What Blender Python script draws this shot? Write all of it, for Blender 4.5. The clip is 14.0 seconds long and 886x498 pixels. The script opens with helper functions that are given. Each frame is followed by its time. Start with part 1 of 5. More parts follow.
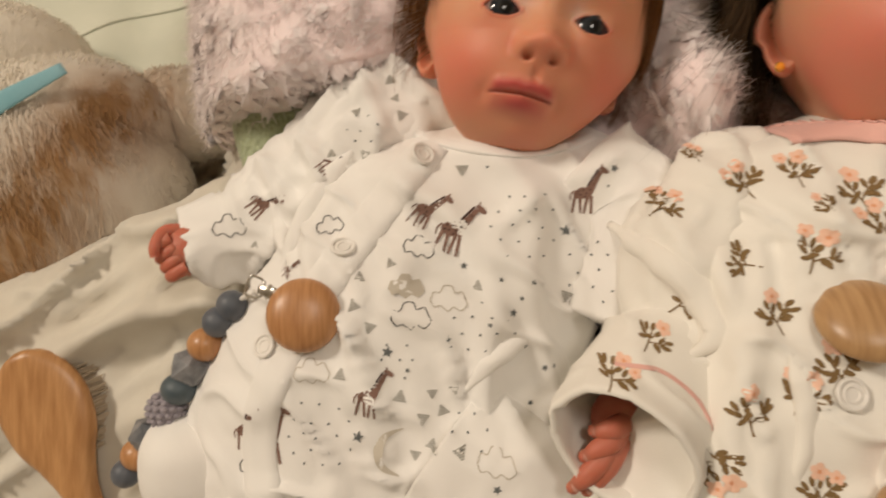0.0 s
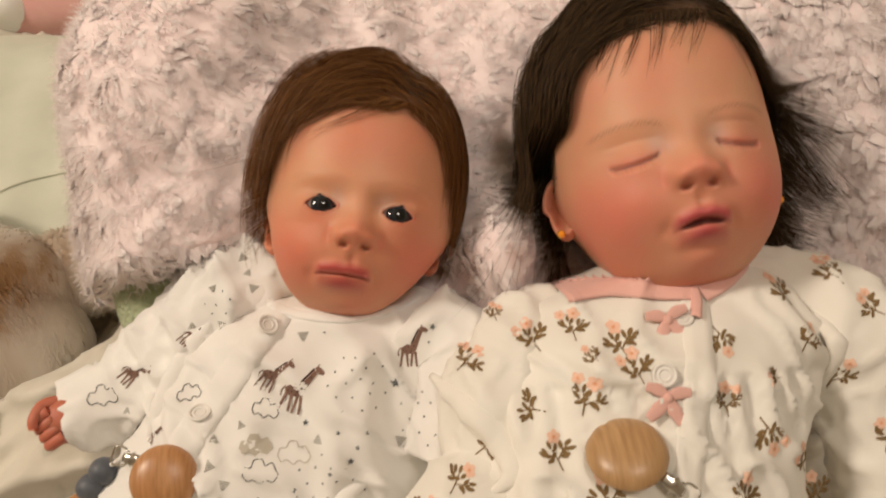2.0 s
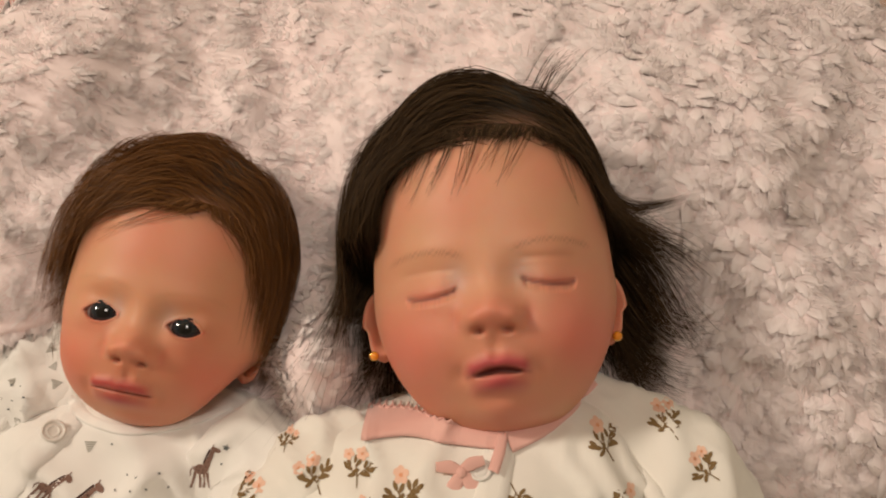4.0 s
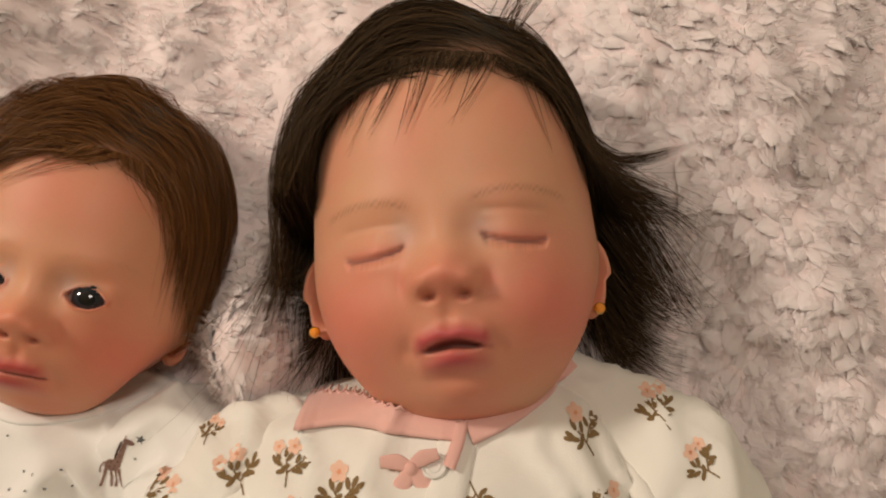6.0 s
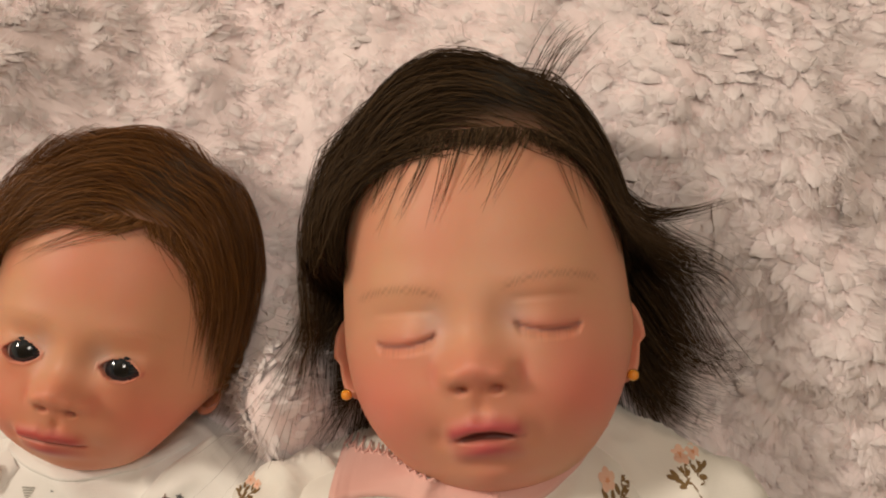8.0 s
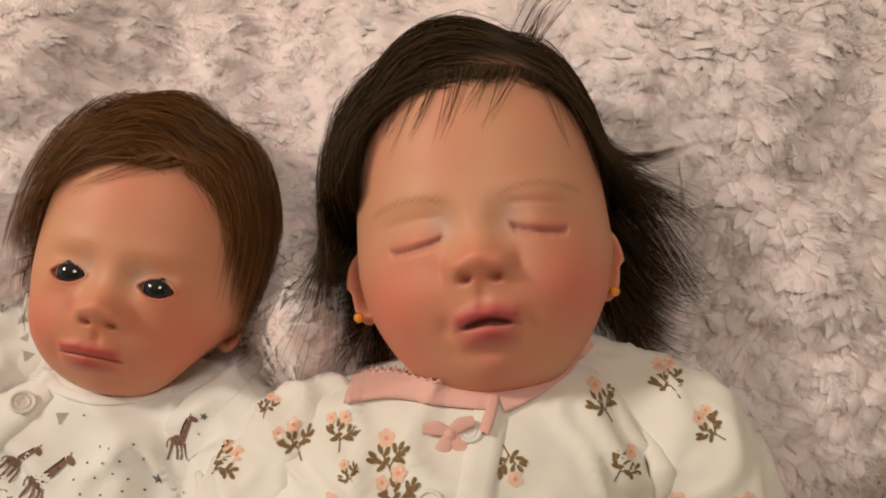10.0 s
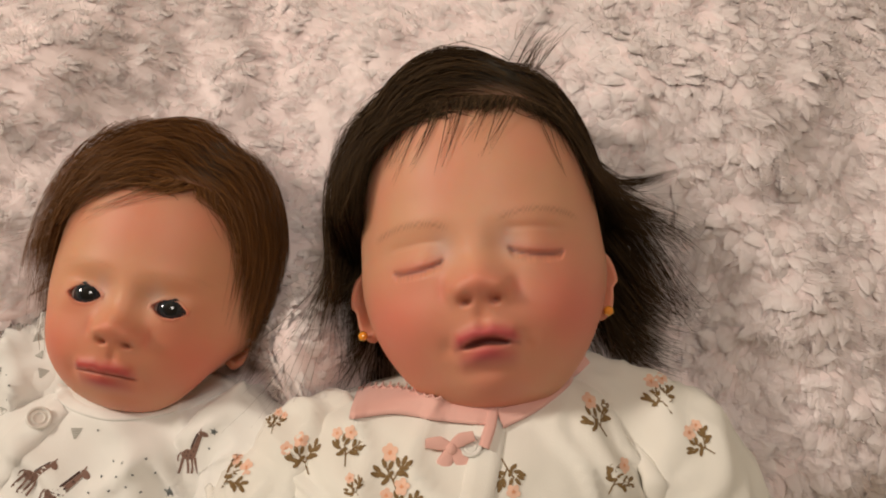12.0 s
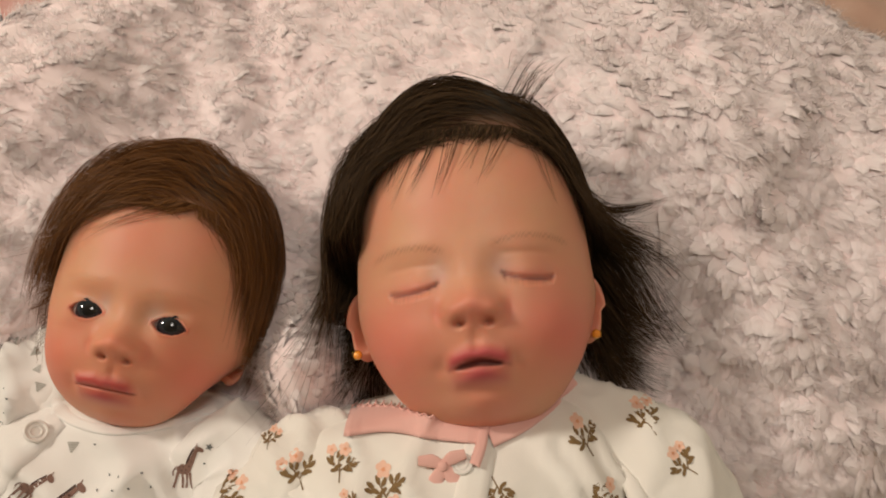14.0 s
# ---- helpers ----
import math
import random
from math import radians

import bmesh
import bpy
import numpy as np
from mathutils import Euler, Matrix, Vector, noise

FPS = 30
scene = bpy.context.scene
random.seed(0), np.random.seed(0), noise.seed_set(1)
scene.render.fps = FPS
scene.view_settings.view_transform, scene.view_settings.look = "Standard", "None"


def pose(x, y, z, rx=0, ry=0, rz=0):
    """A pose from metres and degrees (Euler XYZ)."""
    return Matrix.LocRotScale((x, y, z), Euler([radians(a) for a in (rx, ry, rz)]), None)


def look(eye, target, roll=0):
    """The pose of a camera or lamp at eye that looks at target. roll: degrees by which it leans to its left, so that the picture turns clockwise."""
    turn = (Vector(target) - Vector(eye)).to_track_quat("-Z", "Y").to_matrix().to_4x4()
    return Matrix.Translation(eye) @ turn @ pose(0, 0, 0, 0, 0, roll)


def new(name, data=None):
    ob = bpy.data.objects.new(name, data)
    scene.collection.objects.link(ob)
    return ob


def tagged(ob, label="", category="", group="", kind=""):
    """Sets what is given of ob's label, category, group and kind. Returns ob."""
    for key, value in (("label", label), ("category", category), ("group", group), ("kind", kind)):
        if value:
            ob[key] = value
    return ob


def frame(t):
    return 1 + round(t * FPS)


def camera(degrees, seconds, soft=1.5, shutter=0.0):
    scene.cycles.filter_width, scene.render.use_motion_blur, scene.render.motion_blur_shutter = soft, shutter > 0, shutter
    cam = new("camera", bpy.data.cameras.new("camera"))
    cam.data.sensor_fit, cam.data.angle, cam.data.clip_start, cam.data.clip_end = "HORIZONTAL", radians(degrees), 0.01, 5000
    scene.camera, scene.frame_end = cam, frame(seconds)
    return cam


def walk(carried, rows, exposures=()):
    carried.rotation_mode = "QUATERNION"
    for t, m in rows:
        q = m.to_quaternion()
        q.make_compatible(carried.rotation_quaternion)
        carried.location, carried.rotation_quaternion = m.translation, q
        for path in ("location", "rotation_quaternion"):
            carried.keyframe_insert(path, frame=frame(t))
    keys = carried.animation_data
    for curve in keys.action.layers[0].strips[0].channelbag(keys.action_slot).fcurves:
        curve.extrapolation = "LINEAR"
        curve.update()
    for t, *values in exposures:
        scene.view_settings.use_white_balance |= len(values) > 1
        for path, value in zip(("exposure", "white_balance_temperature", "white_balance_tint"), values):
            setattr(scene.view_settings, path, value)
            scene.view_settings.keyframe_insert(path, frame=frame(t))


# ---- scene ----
cam = camera(60.4, 14.0, 2.0, 0.5)
METRES, EYE, TILT, LEAN, TURN = 0.47, 0.56, -65.0, 0.0, 0.0
ROWS = [
    (0.0, 0.0, 0.0, 0.0, 0.0, 0.0, -0.0),
    (0.5, 0.0322, -0.0379, 0.014, -1.16, 0.83, 3.41),
    (1.0, 0.0508, -0.0887, 0.0163, -1.91, 2.66, 4.91),
    (1.5, 0.0934, -0.1103, 0.0398, -3.11, 5.04, 5.09),
    (2.0, 0.1111, -0.1162, 0.0623, -3.54, 6.37, 4.04),
    (2.5, 0.1409, -0.1149, 0.1058, -2.37, 6.73, 1.94),
    (3.0, 0.1818, -0.0918, 0.1176, -1.08, 6.41, 0.39),
    (3.5, 0.3088, -0.0792, 0.1553, -0.82, 6.85, -0.01),
    (6.0, 0.3783, 0.0403, 0.1497, -0.95, 6.75, -0.05),
    (6.5, 0.3908, 0.079, 0.1666, -0.2, 5.76, -0.02),
    (7.0, 0.378, 0.0597, 0.2074, 0.54, 4.75, -0.0),
    (7.5, 0.3542, 0.0665, 0.2299, 1.25, 2.98, -0.15),
    (8.0, 0.3737, 0.0426, 0.2571, 0.91, 1.24, 0.31),
    (8.5, 0.3552, 0.0293, 0.209, 0.01, 3.21, 0.29),
    (11.0, 0.3562, -0.0561, 0.1314, -0.48, 7.95, 1.09),
    (11.5, 0.3539, -0.0692, 0.1355, -0.46, 8.08, 0.98),
    (12.0, 0.3532, -0.0553, 0.1336, -0.55, 8.18, 0.88),
    (12.5, 0.3526, -0.0584, 0.1317, -0.8, 8.35, 0.76),
    (13.0, 0.351, -0.0622, 0.1271, -1.1, 8.71, 0.58),
    (13.5, 0.349, -0.08, 0.1413, -1.49, 9.19, 0.35),
    (14.0, 0.3441, -0.0776, 0.1353, -1.82, 9.48, 0.11),
]
walk(cam, [(t, pose(0, 0, EYE, TILT, LEAN, TURN) @ pose(METRES * x, METRES * y, METRES * z, 90 + pitch, roll, yaw)) for t, x, y, z, yaw, pitch, roll in ROWS],
     [(0.0, -0.81, 6550, 10), (1.5, -0.71, 6600, 10.5), (3.0, -0.77, 6650, 11.5), (6.0, -0.80, 6500, 10), (8.5, -0.82, 6500, 10), (11.0, -0.80, 6300, 9.5), (14.0, -0.78, 6300, 9.5)])

# ---------------------------------------------------------------- light
world = bpy.data.worlds.new("room_dark")
scene.world = world
world.use_nodes = True
world.node_tree.nodes["Background"].inputs[0].default_value = (0.9, 0.72, 0.52, 1)
world.node_tree.nodes["Background"].inputs[1].default_value = 0.02


def area_lamp(name, eye, target, size, power, colour):
    data = bpy.data.lights.new(name, "AREA")
    data.shape, data.size, data.energy, data.color = "DISK", size, power, colour
    ob = new(name, data)
    ob.matrix_world = look(eye, target)
    return ob


# unseen warm key at upper left, and an overhead fill added for the right
area_lamp("left_key_light", (-1.5, 0.5, 1.85), (0.2, 0.2, 0.25), 0.35, 47.0, (1.0, 0.87, 0.72))
area_lamp("overhead_fill_light", (0.45, -0.05, 2.15), (0.3, 0.15, 0.2), 0.45, 15.0, (1.0, 0.90, 0.79))


# ---------------------------------------------------------------- materials
def material(name, colour, rough=0.6, metal=0.0, **more):
    m = bpy.data.materials.new(name)
    m.use_nodes = True
    b = m.node_tree.nodes["Principled BSDF"]
    b.inputs["Base Color"].default_value = (*colour, 1)
    b.inputs["Roughness"].default_value = rough
    b.inputs["Metallic"].default_value = metal
    for key, value in more.items():
        b.inputs[key.replace("_", " ")].default_value = value
    return m


def node(m, kind, **values):
    n = m.node_tree.nodes.new(kind)
    for key, value in values.items():
        if key in n.inputs:
            n.inputs[key].default_value = value
    return n


def wire(m, a, b):
    m.node_tree.links.new(a, b)


def mottled(m, first, second, scale, detail=4.0, stretch=(1, 1, 1), low=0.35, high=0.65, socket="Base Color"):
    """Two colours by a noise of that scale."""
    co = node(m, "ShaderNodeTexCoord")
    mp = node(m, "ShaderNodeMapping", Scale=stretch)
    tex = node(m, "ShaderNodeTexNoise", Scale=scale, Detail=detail)
    ramp = node(m, "ShaderNodeValToRGB")
    ramp.color_ramp.elements[0].position, ramp.color_ramp.elements[1].position = low, high
    ramp.color_ramp.elements[0].color, ramp.color_ramp.elements[1].color = (*first, 1), (*second, 1)
    wire(m, co.outputs["Object"], mp.inputs["Vector"])
    wire(m, mp.outputs[0], tex.inputs["Vector"])
    wire(m, tex.outputs[0], ramp.inputs[0])
    wire(m, ramp.outputs[0], m.node_tree.nodes["Principled BSDF"].inputs[socket])
    return ramp


def relief(m, scale, strength, distance=0.001, kind="ShaderNodeTexNoise", detail=3.0, stretch=(1, 1, 1)):
    co = node(m, "ShaderNodeTexCoord")
    mp = node(m, "ShaderNodeMapping", Scale=stretch)
    tex = node(m, kind, Scale=scale, Detail=detail)
    bump = node(m, "ShaderNodeBump", Strength=strength, Distance=distance)
    wire(m, co.outputs["Object"], mp.inputs["Vector"])
    wire(m, mp.outputs[0], tex.inputs["Vector"])
    wire(m, tex.outputs[0], bump.inputs["Height"])
    wire(m, bump.outputs[0], m.node_tree.nodes["Principled BSDF"].inputs["Normal"])
    return m


def painted(m):
    """The base colour from the mesh's own paint layer."""
    a = node(m, "ShaderNodeAttribute")
    a.attribute_name = "paint"
    wire(m, a.outputs["Color"], m.node_tree.nodes["Principled BSDF"].inputs["Base Color"])
    return m


def by_island(m, first, second):
    g = node(m, "ShaderNodeNewGeometry")
    ramp = node(m, "ShaderNodeValToRGB")
    ramp.color_ramp.elements[0].color, ramp.color_ramp.elements[1].color = (*first, 1), (*second, 1)
    wire(m, g.outputs["Random Per Island"], ramp.inputs[0])
    wire(m, ramp.outputs[0], m.node_tree.nodes["Principled BSDF"].inputs["Base Color"])
    return m


def cloth(name, first, second, weave=1500.0, rough=0.85):
    m = material(name, first, rough, Sheen_Weight=0.25, Sheen_Roughness=0.5)
    mottled(m, first, second, 22.0)
    return relief(m, weave, 0.25, 0.0004)


SKIN = relief(painted(material("vinyl_skin", (0.7, 0.4, 0.3), 0.50, Subsurface_Weight=0.3, Subsurface_Scale=0.006, Specular_IOR_Level=0.35)), 900, 0.06, 0.0005)
SKIN.node_tree.nodes["Principled BSDF"].inputs["Subsurface Radius"].default_value = (1.0, 0.35, 0.2)
EYE_GLOSS = painted(material("glass_eye", (0.02, 0.03, 0.04), 0.08, Coat_Weight=0.2, Coat_Roughness=0.02))
HAIR_DARK = by_island(material("dark_brown_fibre", (0.02, 0.013, 0.009), 0.6, Specular_IOR_Level=0.10), (0.022, 0.0125, 0.006), (0.084, 0.049, 0.023))
HAIR_BROWN = by_island(material("auburn_fibre", (0.08, 0.04, 0.02), 0.5, Specular_IOR_Level=0.2), (0.088, 0.033, 0.009), (0.225, 0.092, 0.024))
WHITE_JERSEY = cloth("white_cotton_jersey", (0.86, 0.84, 0.80), (0.82, 0.79, 0.75))
CREAM_JERSEY = cloth("cream_cotton_jersey", (0.86, 0.83, 0.765), (0.82, 0.785, 0.715))
DUVET = cloth("white_duvet_cotton", (0.68, 0.64, 0.55), (0.62, 0.57, 0.48), 1100)
GREEN = cloth("sage_green_waffle", (0.33, 0.39, 0.22), (0.40, 0.45, 0.28), 420)
relief(GREEN, 330, 1.0, 0.0016, "ShaderNodeTexVoronoi", 0.0)
PILLOW = cloth("pale_sage_cotton", (0.66, 0.67, 0.56), (0.60, 0.62, 0.51), 900)
PINK_TRIM = cloth("pink_cotton_trim", (0.80, 0.48, 0.42), (0.76, 0.43, 0.37), 1200)
PINK_PLUSH = cloth("dusty_pink_cloth", (0.62, 0.30, 0.27), (0.70, 0.40, 0.36), 300)
RED = cloth("dark_red_cloth", (0.20, 0.02, 0.03), (0.28, 0.04, 0.05), 500)
BEIGE = cloth("rose_beige_cloth", (0.52, 0.33, 0.25), (0.58, 0.40, 0.31), 600)
FUR_BASE = cloth("pink_fur_backing", (0.93, 0.80, 0.79), (0.91, 0.76, 0.75), 200)
FUR = by_island(material("pale_pink_fur", (0.85, 0.72, 0.69), 0.75, Sheen_Weight=0.5, Sheen_Roughness=0.4), (0.97, 0.86, 0.85), (0.98, 0.925, 0.915))
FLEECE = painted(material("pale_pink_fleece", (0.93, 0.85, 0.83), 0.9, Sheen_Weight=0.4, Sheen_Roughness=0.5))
relief(FLEECE, 1400, 0.2, 0.0005)
for fibre in (FUR, FLEECE):
    b = fibre.node_tree.nodes["Principled BSDF"]
    glow, mixer = node(fibre, "ShaderNodeBsdfTranslucent"), node(fibre, "ShaderNodeMixShader")
    glow.inputs[0].default_value, mixer.inputs[0].default_value = (0.98, 0.90, 0.885, 1), 0.40 if fibre is FUR else 0.15
    wire(fibre, b.outputs[0], mixer.inputs[1])
    wire(fibre, glow.outputs[0], mixer.inputs[2])
    wire(fibre, mixer.outputs[0], fibre.node_tree.nodes["Material Output"].inputs[0])
DOG_FUR = painted(material("tan_and_cream_plush", (0.7, 0.5, 0.3), 0.75, Sheen_Weight=0.3))
glow, mixer = node(DOG_FUR, "ShaderNodeBsdfTranslucent"), node(DOG_FUR, "ShaderNodeMixShader")
mixer.inputs[0].default_value = 0.4
for n in list(DOG_FUR.node_tree.nodes):
    if n.bl_idname == "ShaderNodeAttribute":
        wire(DOG_FUR, n.outputs["Color"], glow.inputs[0])
wire(DOG_FUR, DOG_FUR.node_tree.nodes["Principled BSDF"].outputs[0], mixer.inputs[1])
wire(DOG_FUR, glow.outputs[0], mixer.inputs[2])
wire(DOG_FUR, mixer.outputs[0], DOG_FUR.node_tree.nodes["Material Output"].inputs[0])
BLUE = cloth("pale_blue_ribbon", (0.20, 0.42, 0.48), (0.26, 0.47, 0.53), 800)
WALL = cloth("warm_white_wall_paint", (0.72, 0.66, 0.56), (0.68, 0.62, 0.52), 60)
FLOOR = cloth("grey_beige_carpet", (0.33, 0.28, 0.22), (0.27, 0.22, 0.17), 300)


def wood(name, dark, light, stretch):
    m = material(name, light, 0.38, Coat_Weight=0.15, Coat_Roughness=0.3)
    mottled(m, dark, light, 60, 5.0, stretch, 0.3, 0.7)
    return relief(m, 120, 0.12, 0.0004, stretch=stretch)


BEECH = wood("oiled_beech", (0.38, 0.17, 0.065), (0.56, 0.29, 0.125), (9, 1.0, 1.0))
PALE_BEECH = wood("pale_beech", (0.38, 0.215, 0.095), (0.52, 0.32, 0.155), (9, 1.0, 1.0))
BRUSH_WOOD = wood("honey_beech", (0.40, 0.19, 0.07), (0.58, 0.31, 0.13), (5, 0.7, 0.7))
STEEL = material("nickel_steel", (0.62, 0.60, 0.56), 0.22, 1.0)
GOLD = material("gold_setting", (0.80, 0.50, 0.14), 0.2, 1.0)
AMBER = material("amber_crystal", (0.85, 0.30, 0.02), 0.08, Coat_Weight=1.0)
SNAP = material("white_plastic", (0.80, 0.77, 0.72), 0.35)


def silicone(name, first, second):
    m = material(name, first, 0.5, Sheen_Weight=0.15)
    mottled(m, first, second, 130, 3.0)
    return m


SLATE = silicone("slate_silicone", (0.075, 0.085, 0.105), (0.10, 0.11, 0.13))
TEAL = silicone("teal_grey_silicone", (0.060, 0.085, 0.10), (0.075, 0.10, 0.115))
MARBLE = silicone("marbled_grey_silicone", (0.085, 0.09, 0.10), (0.26, 0.26, 0.27))
BLUSH_BEAD = silicone("pink_silicone", (0.78, 0.42, 0.38), (0.82, 0.48, 0.43))
WHITE_BEAD = silicone("white_silicone", (0.80, 0.76, 0.70), (0.84, 0.80, 0.75))
YARN = cloth("grey_lilac_yarn", (0.30, 0.27, 0.30), (0.40, 0.36, 0.39), 900)
BRISTLE = by_island(material("goat_hair", (0.5, 0.4, 0.3), 0.7), (0.42, 0.33, 0.22), (0.58, 0.48, 0.36))
INK_GREY = material("grey_ink", (0.13, 0.14, 0.14), 0.85)
INK_LIGHT = material("pale_taupe_ink", (0.55, 0.50, 0.42), 0.85)
INK_MID = material("stone_grey_ink", (0.37, 0.355, 0.315), 0.85)
INK_BROWN = material("giraffe_brown_ink", (0.22, 0.125, 0.095), 0.85)
INK_SPOT = material("giraffe_spot_ink", (0.07, 0.035, 0.028), 0.85)
INK_BLACK = material("black_ink", (0.035, 0.032, 0.032), 0.85)
INK_PINK = material("peach_ink", (0.86, 0.56, 0.42), 0.85)
INK_ROSE = material("rose_ink", (0.78, 0.36, 0.20), 0.85)
INK_OLIVE = material("olive_ink", (0.21, 0.130, 0.050), 0.85)

# ---------------------------------------------------------------- mesh helpers
# Plans are laid out on the reclining plane of the two dolls: u to the side, v towards
# their heads, d the distance below the place where the walk begins.
LAY = pose(0, 0, EYE, TILT)


def to_world(p):
    p = np.asarray(p, float).reshape(-1, 3)
    q = np.stack([p[:, 0], p[:, 2], p[:, 1]], 1)
    m = np.array(LAY)
    return q @ m[:3, :3].T + m[:3, 3]


def solid(name, verts, faces, mats, parent=None, label="", slots=None, paint=None, smooth=True, laid=True, orient=True):
    """Links one mesh. laid: the points are u, v, d."""
    pts = to_world(verts) if laid else np.asarray(verts, float)
    me = bpy.data.meshes.new(name)
    me.from_pydata(pts.tolist(), [], [list(map(int, f)) for f in faces])
    for m in (mats if isinstance(mats, (list, tuple)) else [mats]):
        me.materials.append(m)
    if slots is not None:
        me.polygons.foreach_set("material_index", np.asarray(slots, np.int32))
    if paint is not None:
        layer = me.color_attributes.new("paint", "FLOAT_COLOR", "POINT")
        rgba = np.ones((len(pts), 4), np.float32)
        rgba[:, :3] = paint
        layer.data.foreach_set("color", rgba.ravel())
    me.polygons.foreach_set("use_smooth", np.full(len(me.polygons), smooth))
    if orient:
        bm = bmesh.new()
        bm.from_mesh(me)
        bmesh.ops.recalc_face_normals(bm, faces=bm.faces)
        bm.to_mesh(me)
        bm.free()
    me.update()
    ob = new(name, me)
    if parent is not None:
        ob.parent = parent
    if label:
        tagged(ob, label)
    return ob


def thing(name, label, category, group="", kind=""):
    return tagged(new(name), label, category, group, kind)


def grid(n, m, wrap_a=False, wrap_b=False):
    """Faces of an n by m grid of points."""
    i = np.arange(n if wrap_a else n - 1)
    j = np.arange(m if wrap_b else m - 1)
    a, b = np.meshgrid(i, j, indexing="ij")
    c, e = (a + 1) % n, (b + 1) % m
    return np.stack([a * m + b, c * m + b, c * m + e, a * m + e], -1).reshape(-1, 4)


def fold(p, scale, seed=0.0):
    """Smooth noise, point by point, -1 to 1."""
    q = np.asarray(p, float).reshape(-1, 3) * scale + seed
    return np.array([noise.noise(Vector(a)) for a in q]).reshape(np.shape(p)[:-1])


def crease(p, scale, seed, width):
    """Narrow ridges that wander like folds in cloth, 0 to 1."""
    return np.exp(-(fold(p, scale, seed) / width) ** 2)


def ease(a, b, x):
    t = np.clip((np.asarray(x, float) - a) / (b - a), 0, 1)
    return t * t * (3 - 2 * t)


def smooth_path(points, n):
    """n points on a Catmull-Rom line."""
    pts = np.asarray(points, float)
    ext = np.vstack([2 * pts[0] - pts[1], pts, 2 * pts[-1] - pts[-2]])
    s = np.linspace(0, len(pts) - 1 - 1e-9, n)
    k = s.astype(int)
    f = (s - k)[:, None]
    a, b, c, e = ext[k], ext[k + 1], ext[k + 2], ext[k + 3]
    return 0.5 * (2 * b + (c - a) * f + (2 * a - 5 * b + 4 * c - e) * f ** 2 + (3 * b - a - 3 * c + e) * f ** 3)


def tube(points, radii, n=24, sides=24, flat=1.0, crumple=0.0, seed=0.0, cap=True):
    """A lofted tube along points; radii are read along it. Returns verts, faces."""
    line = smooth_path(points, n)
    rad = np.interp(np.linspace(0, 1, n), np.linspace(0, 1, len(radii)), radii)
    t = np.gradient(line, axis=0)
    t /= np.linalg.norm(t, axis=1)[:, None]
    up = np.array([0, 0, 1.0]) if abs(t[:, 2]).max() < 0.95 else np.array([0.9, 0.1, 0.3])
    side = np.cross(t, up)
    side /= np.linalg.norm(side, axis=1)[:, None]
    nor = np.cross(side, t)
    ang = np.linspace(0, 2 * math.pi, sides, endpoint=False)
    ring = side[:, None] * np.cos(ang)[None, :, None] + nor[:, None] * (flat * np.sin(ang))[None, :, None]
    p = line[:, None] + ring * rad[:, None, None]
    if crumple:
        q = np.concatenate([p * np.array([1, 1, 1.0])], -1)
        p = p + ring * (crumple * (0.5 * fold(q, 38, seed) + 0.9 * crease(q, 30, seed + 2, 0.13) + 0.45 * crease(q, 62, seed + 7, 0.14) - 0.35))[..., None]
    verts, faces = p.reshape(-1, 3), grid(n, sides, False, True).tolist()
    if cap:
        faces += [list(range(sides))[::-1], list(range((n - 1) * sides, n * sides))]
    return verts, faces


def ball(centre, radii, n=20, m=28, turn=None):
    """An ellipsoid. Returns verts, faces."""
    a = np.linspace(0.0, math.pi, n)
    b = np.linspace(0, 2 * math.pi, m, endpoint=False)
    A, B = np.meshgrid(a, b, indexing="ij")
    p = np.stack([np.sin(A) * np.cos(B), np.sin(A) * np.sin(B), np.cos(A)], -1) * np.asarray(radii, float)
    p = p.reshape(-1, 3)
    if turn is not None:
        p = p @ np.array(turn).T
    return p + np.asarray(centre, float), grid(n, m, False, True).tolist()


def joined(*pieces):
    verts, faces, slots, k = [], [], [], 0
    for piece in pieces:
        v, f = piece[0], piece[1]
        verts.append(np.asarray(v, float))
        faces += [[i + k for i in face] for face in f]
        slots += [piece[2] if len(piece) > 2 else 0] * len(f)
        k += len(v)
    return np.vstack(verts), faces, slots


def ring(centre, radius, thick, normal=(0, 0, -1), n=28, m=8):
    z = Vector(normal).normalized()
    x = z.orthogonal().normalized()
    y = z.cross(x)
    a = np.linspace(0, 2 * math.pi, n, endpoint=False)
    b = np.linspace(0, 2 * math.pi, m, endpoint=False)
    A, B = np.meshgrid(a, b, indexing="ij")
    r = radius + thick * np.cos(B)
    p = (np.array(x) * (r * np.cos(A))[..., None] + np.array(y) * (r * np.sin(A))[..., None] + np.array(z) * (thick * np.sin(B))[..., None])
    return (p + np.asarray(centre, float)).reshape(-1, 3), grid(n, m, True, True).tolist()


# ---------------------------------------------------------------- room and bed
def box(name, lo, hi, mat, label, category):
    x0, y0, z0 = lo
    x1, y1, z1 = hi
    v = [(x, y, z) for x in (x0, x1) for y in (y0, y1) for z in (z0, z1)]
    f = [(0, 1, 3, 2), (4, 6, 7, 5), (0, 4, 5, 1), (2, 3, 7, 6), (0, 2, 6, 4), (1, 5, 7, 3)]
    return tagged(solid(name, v, f, mat, smooth=False, laid=False), label, category, kind="structure")


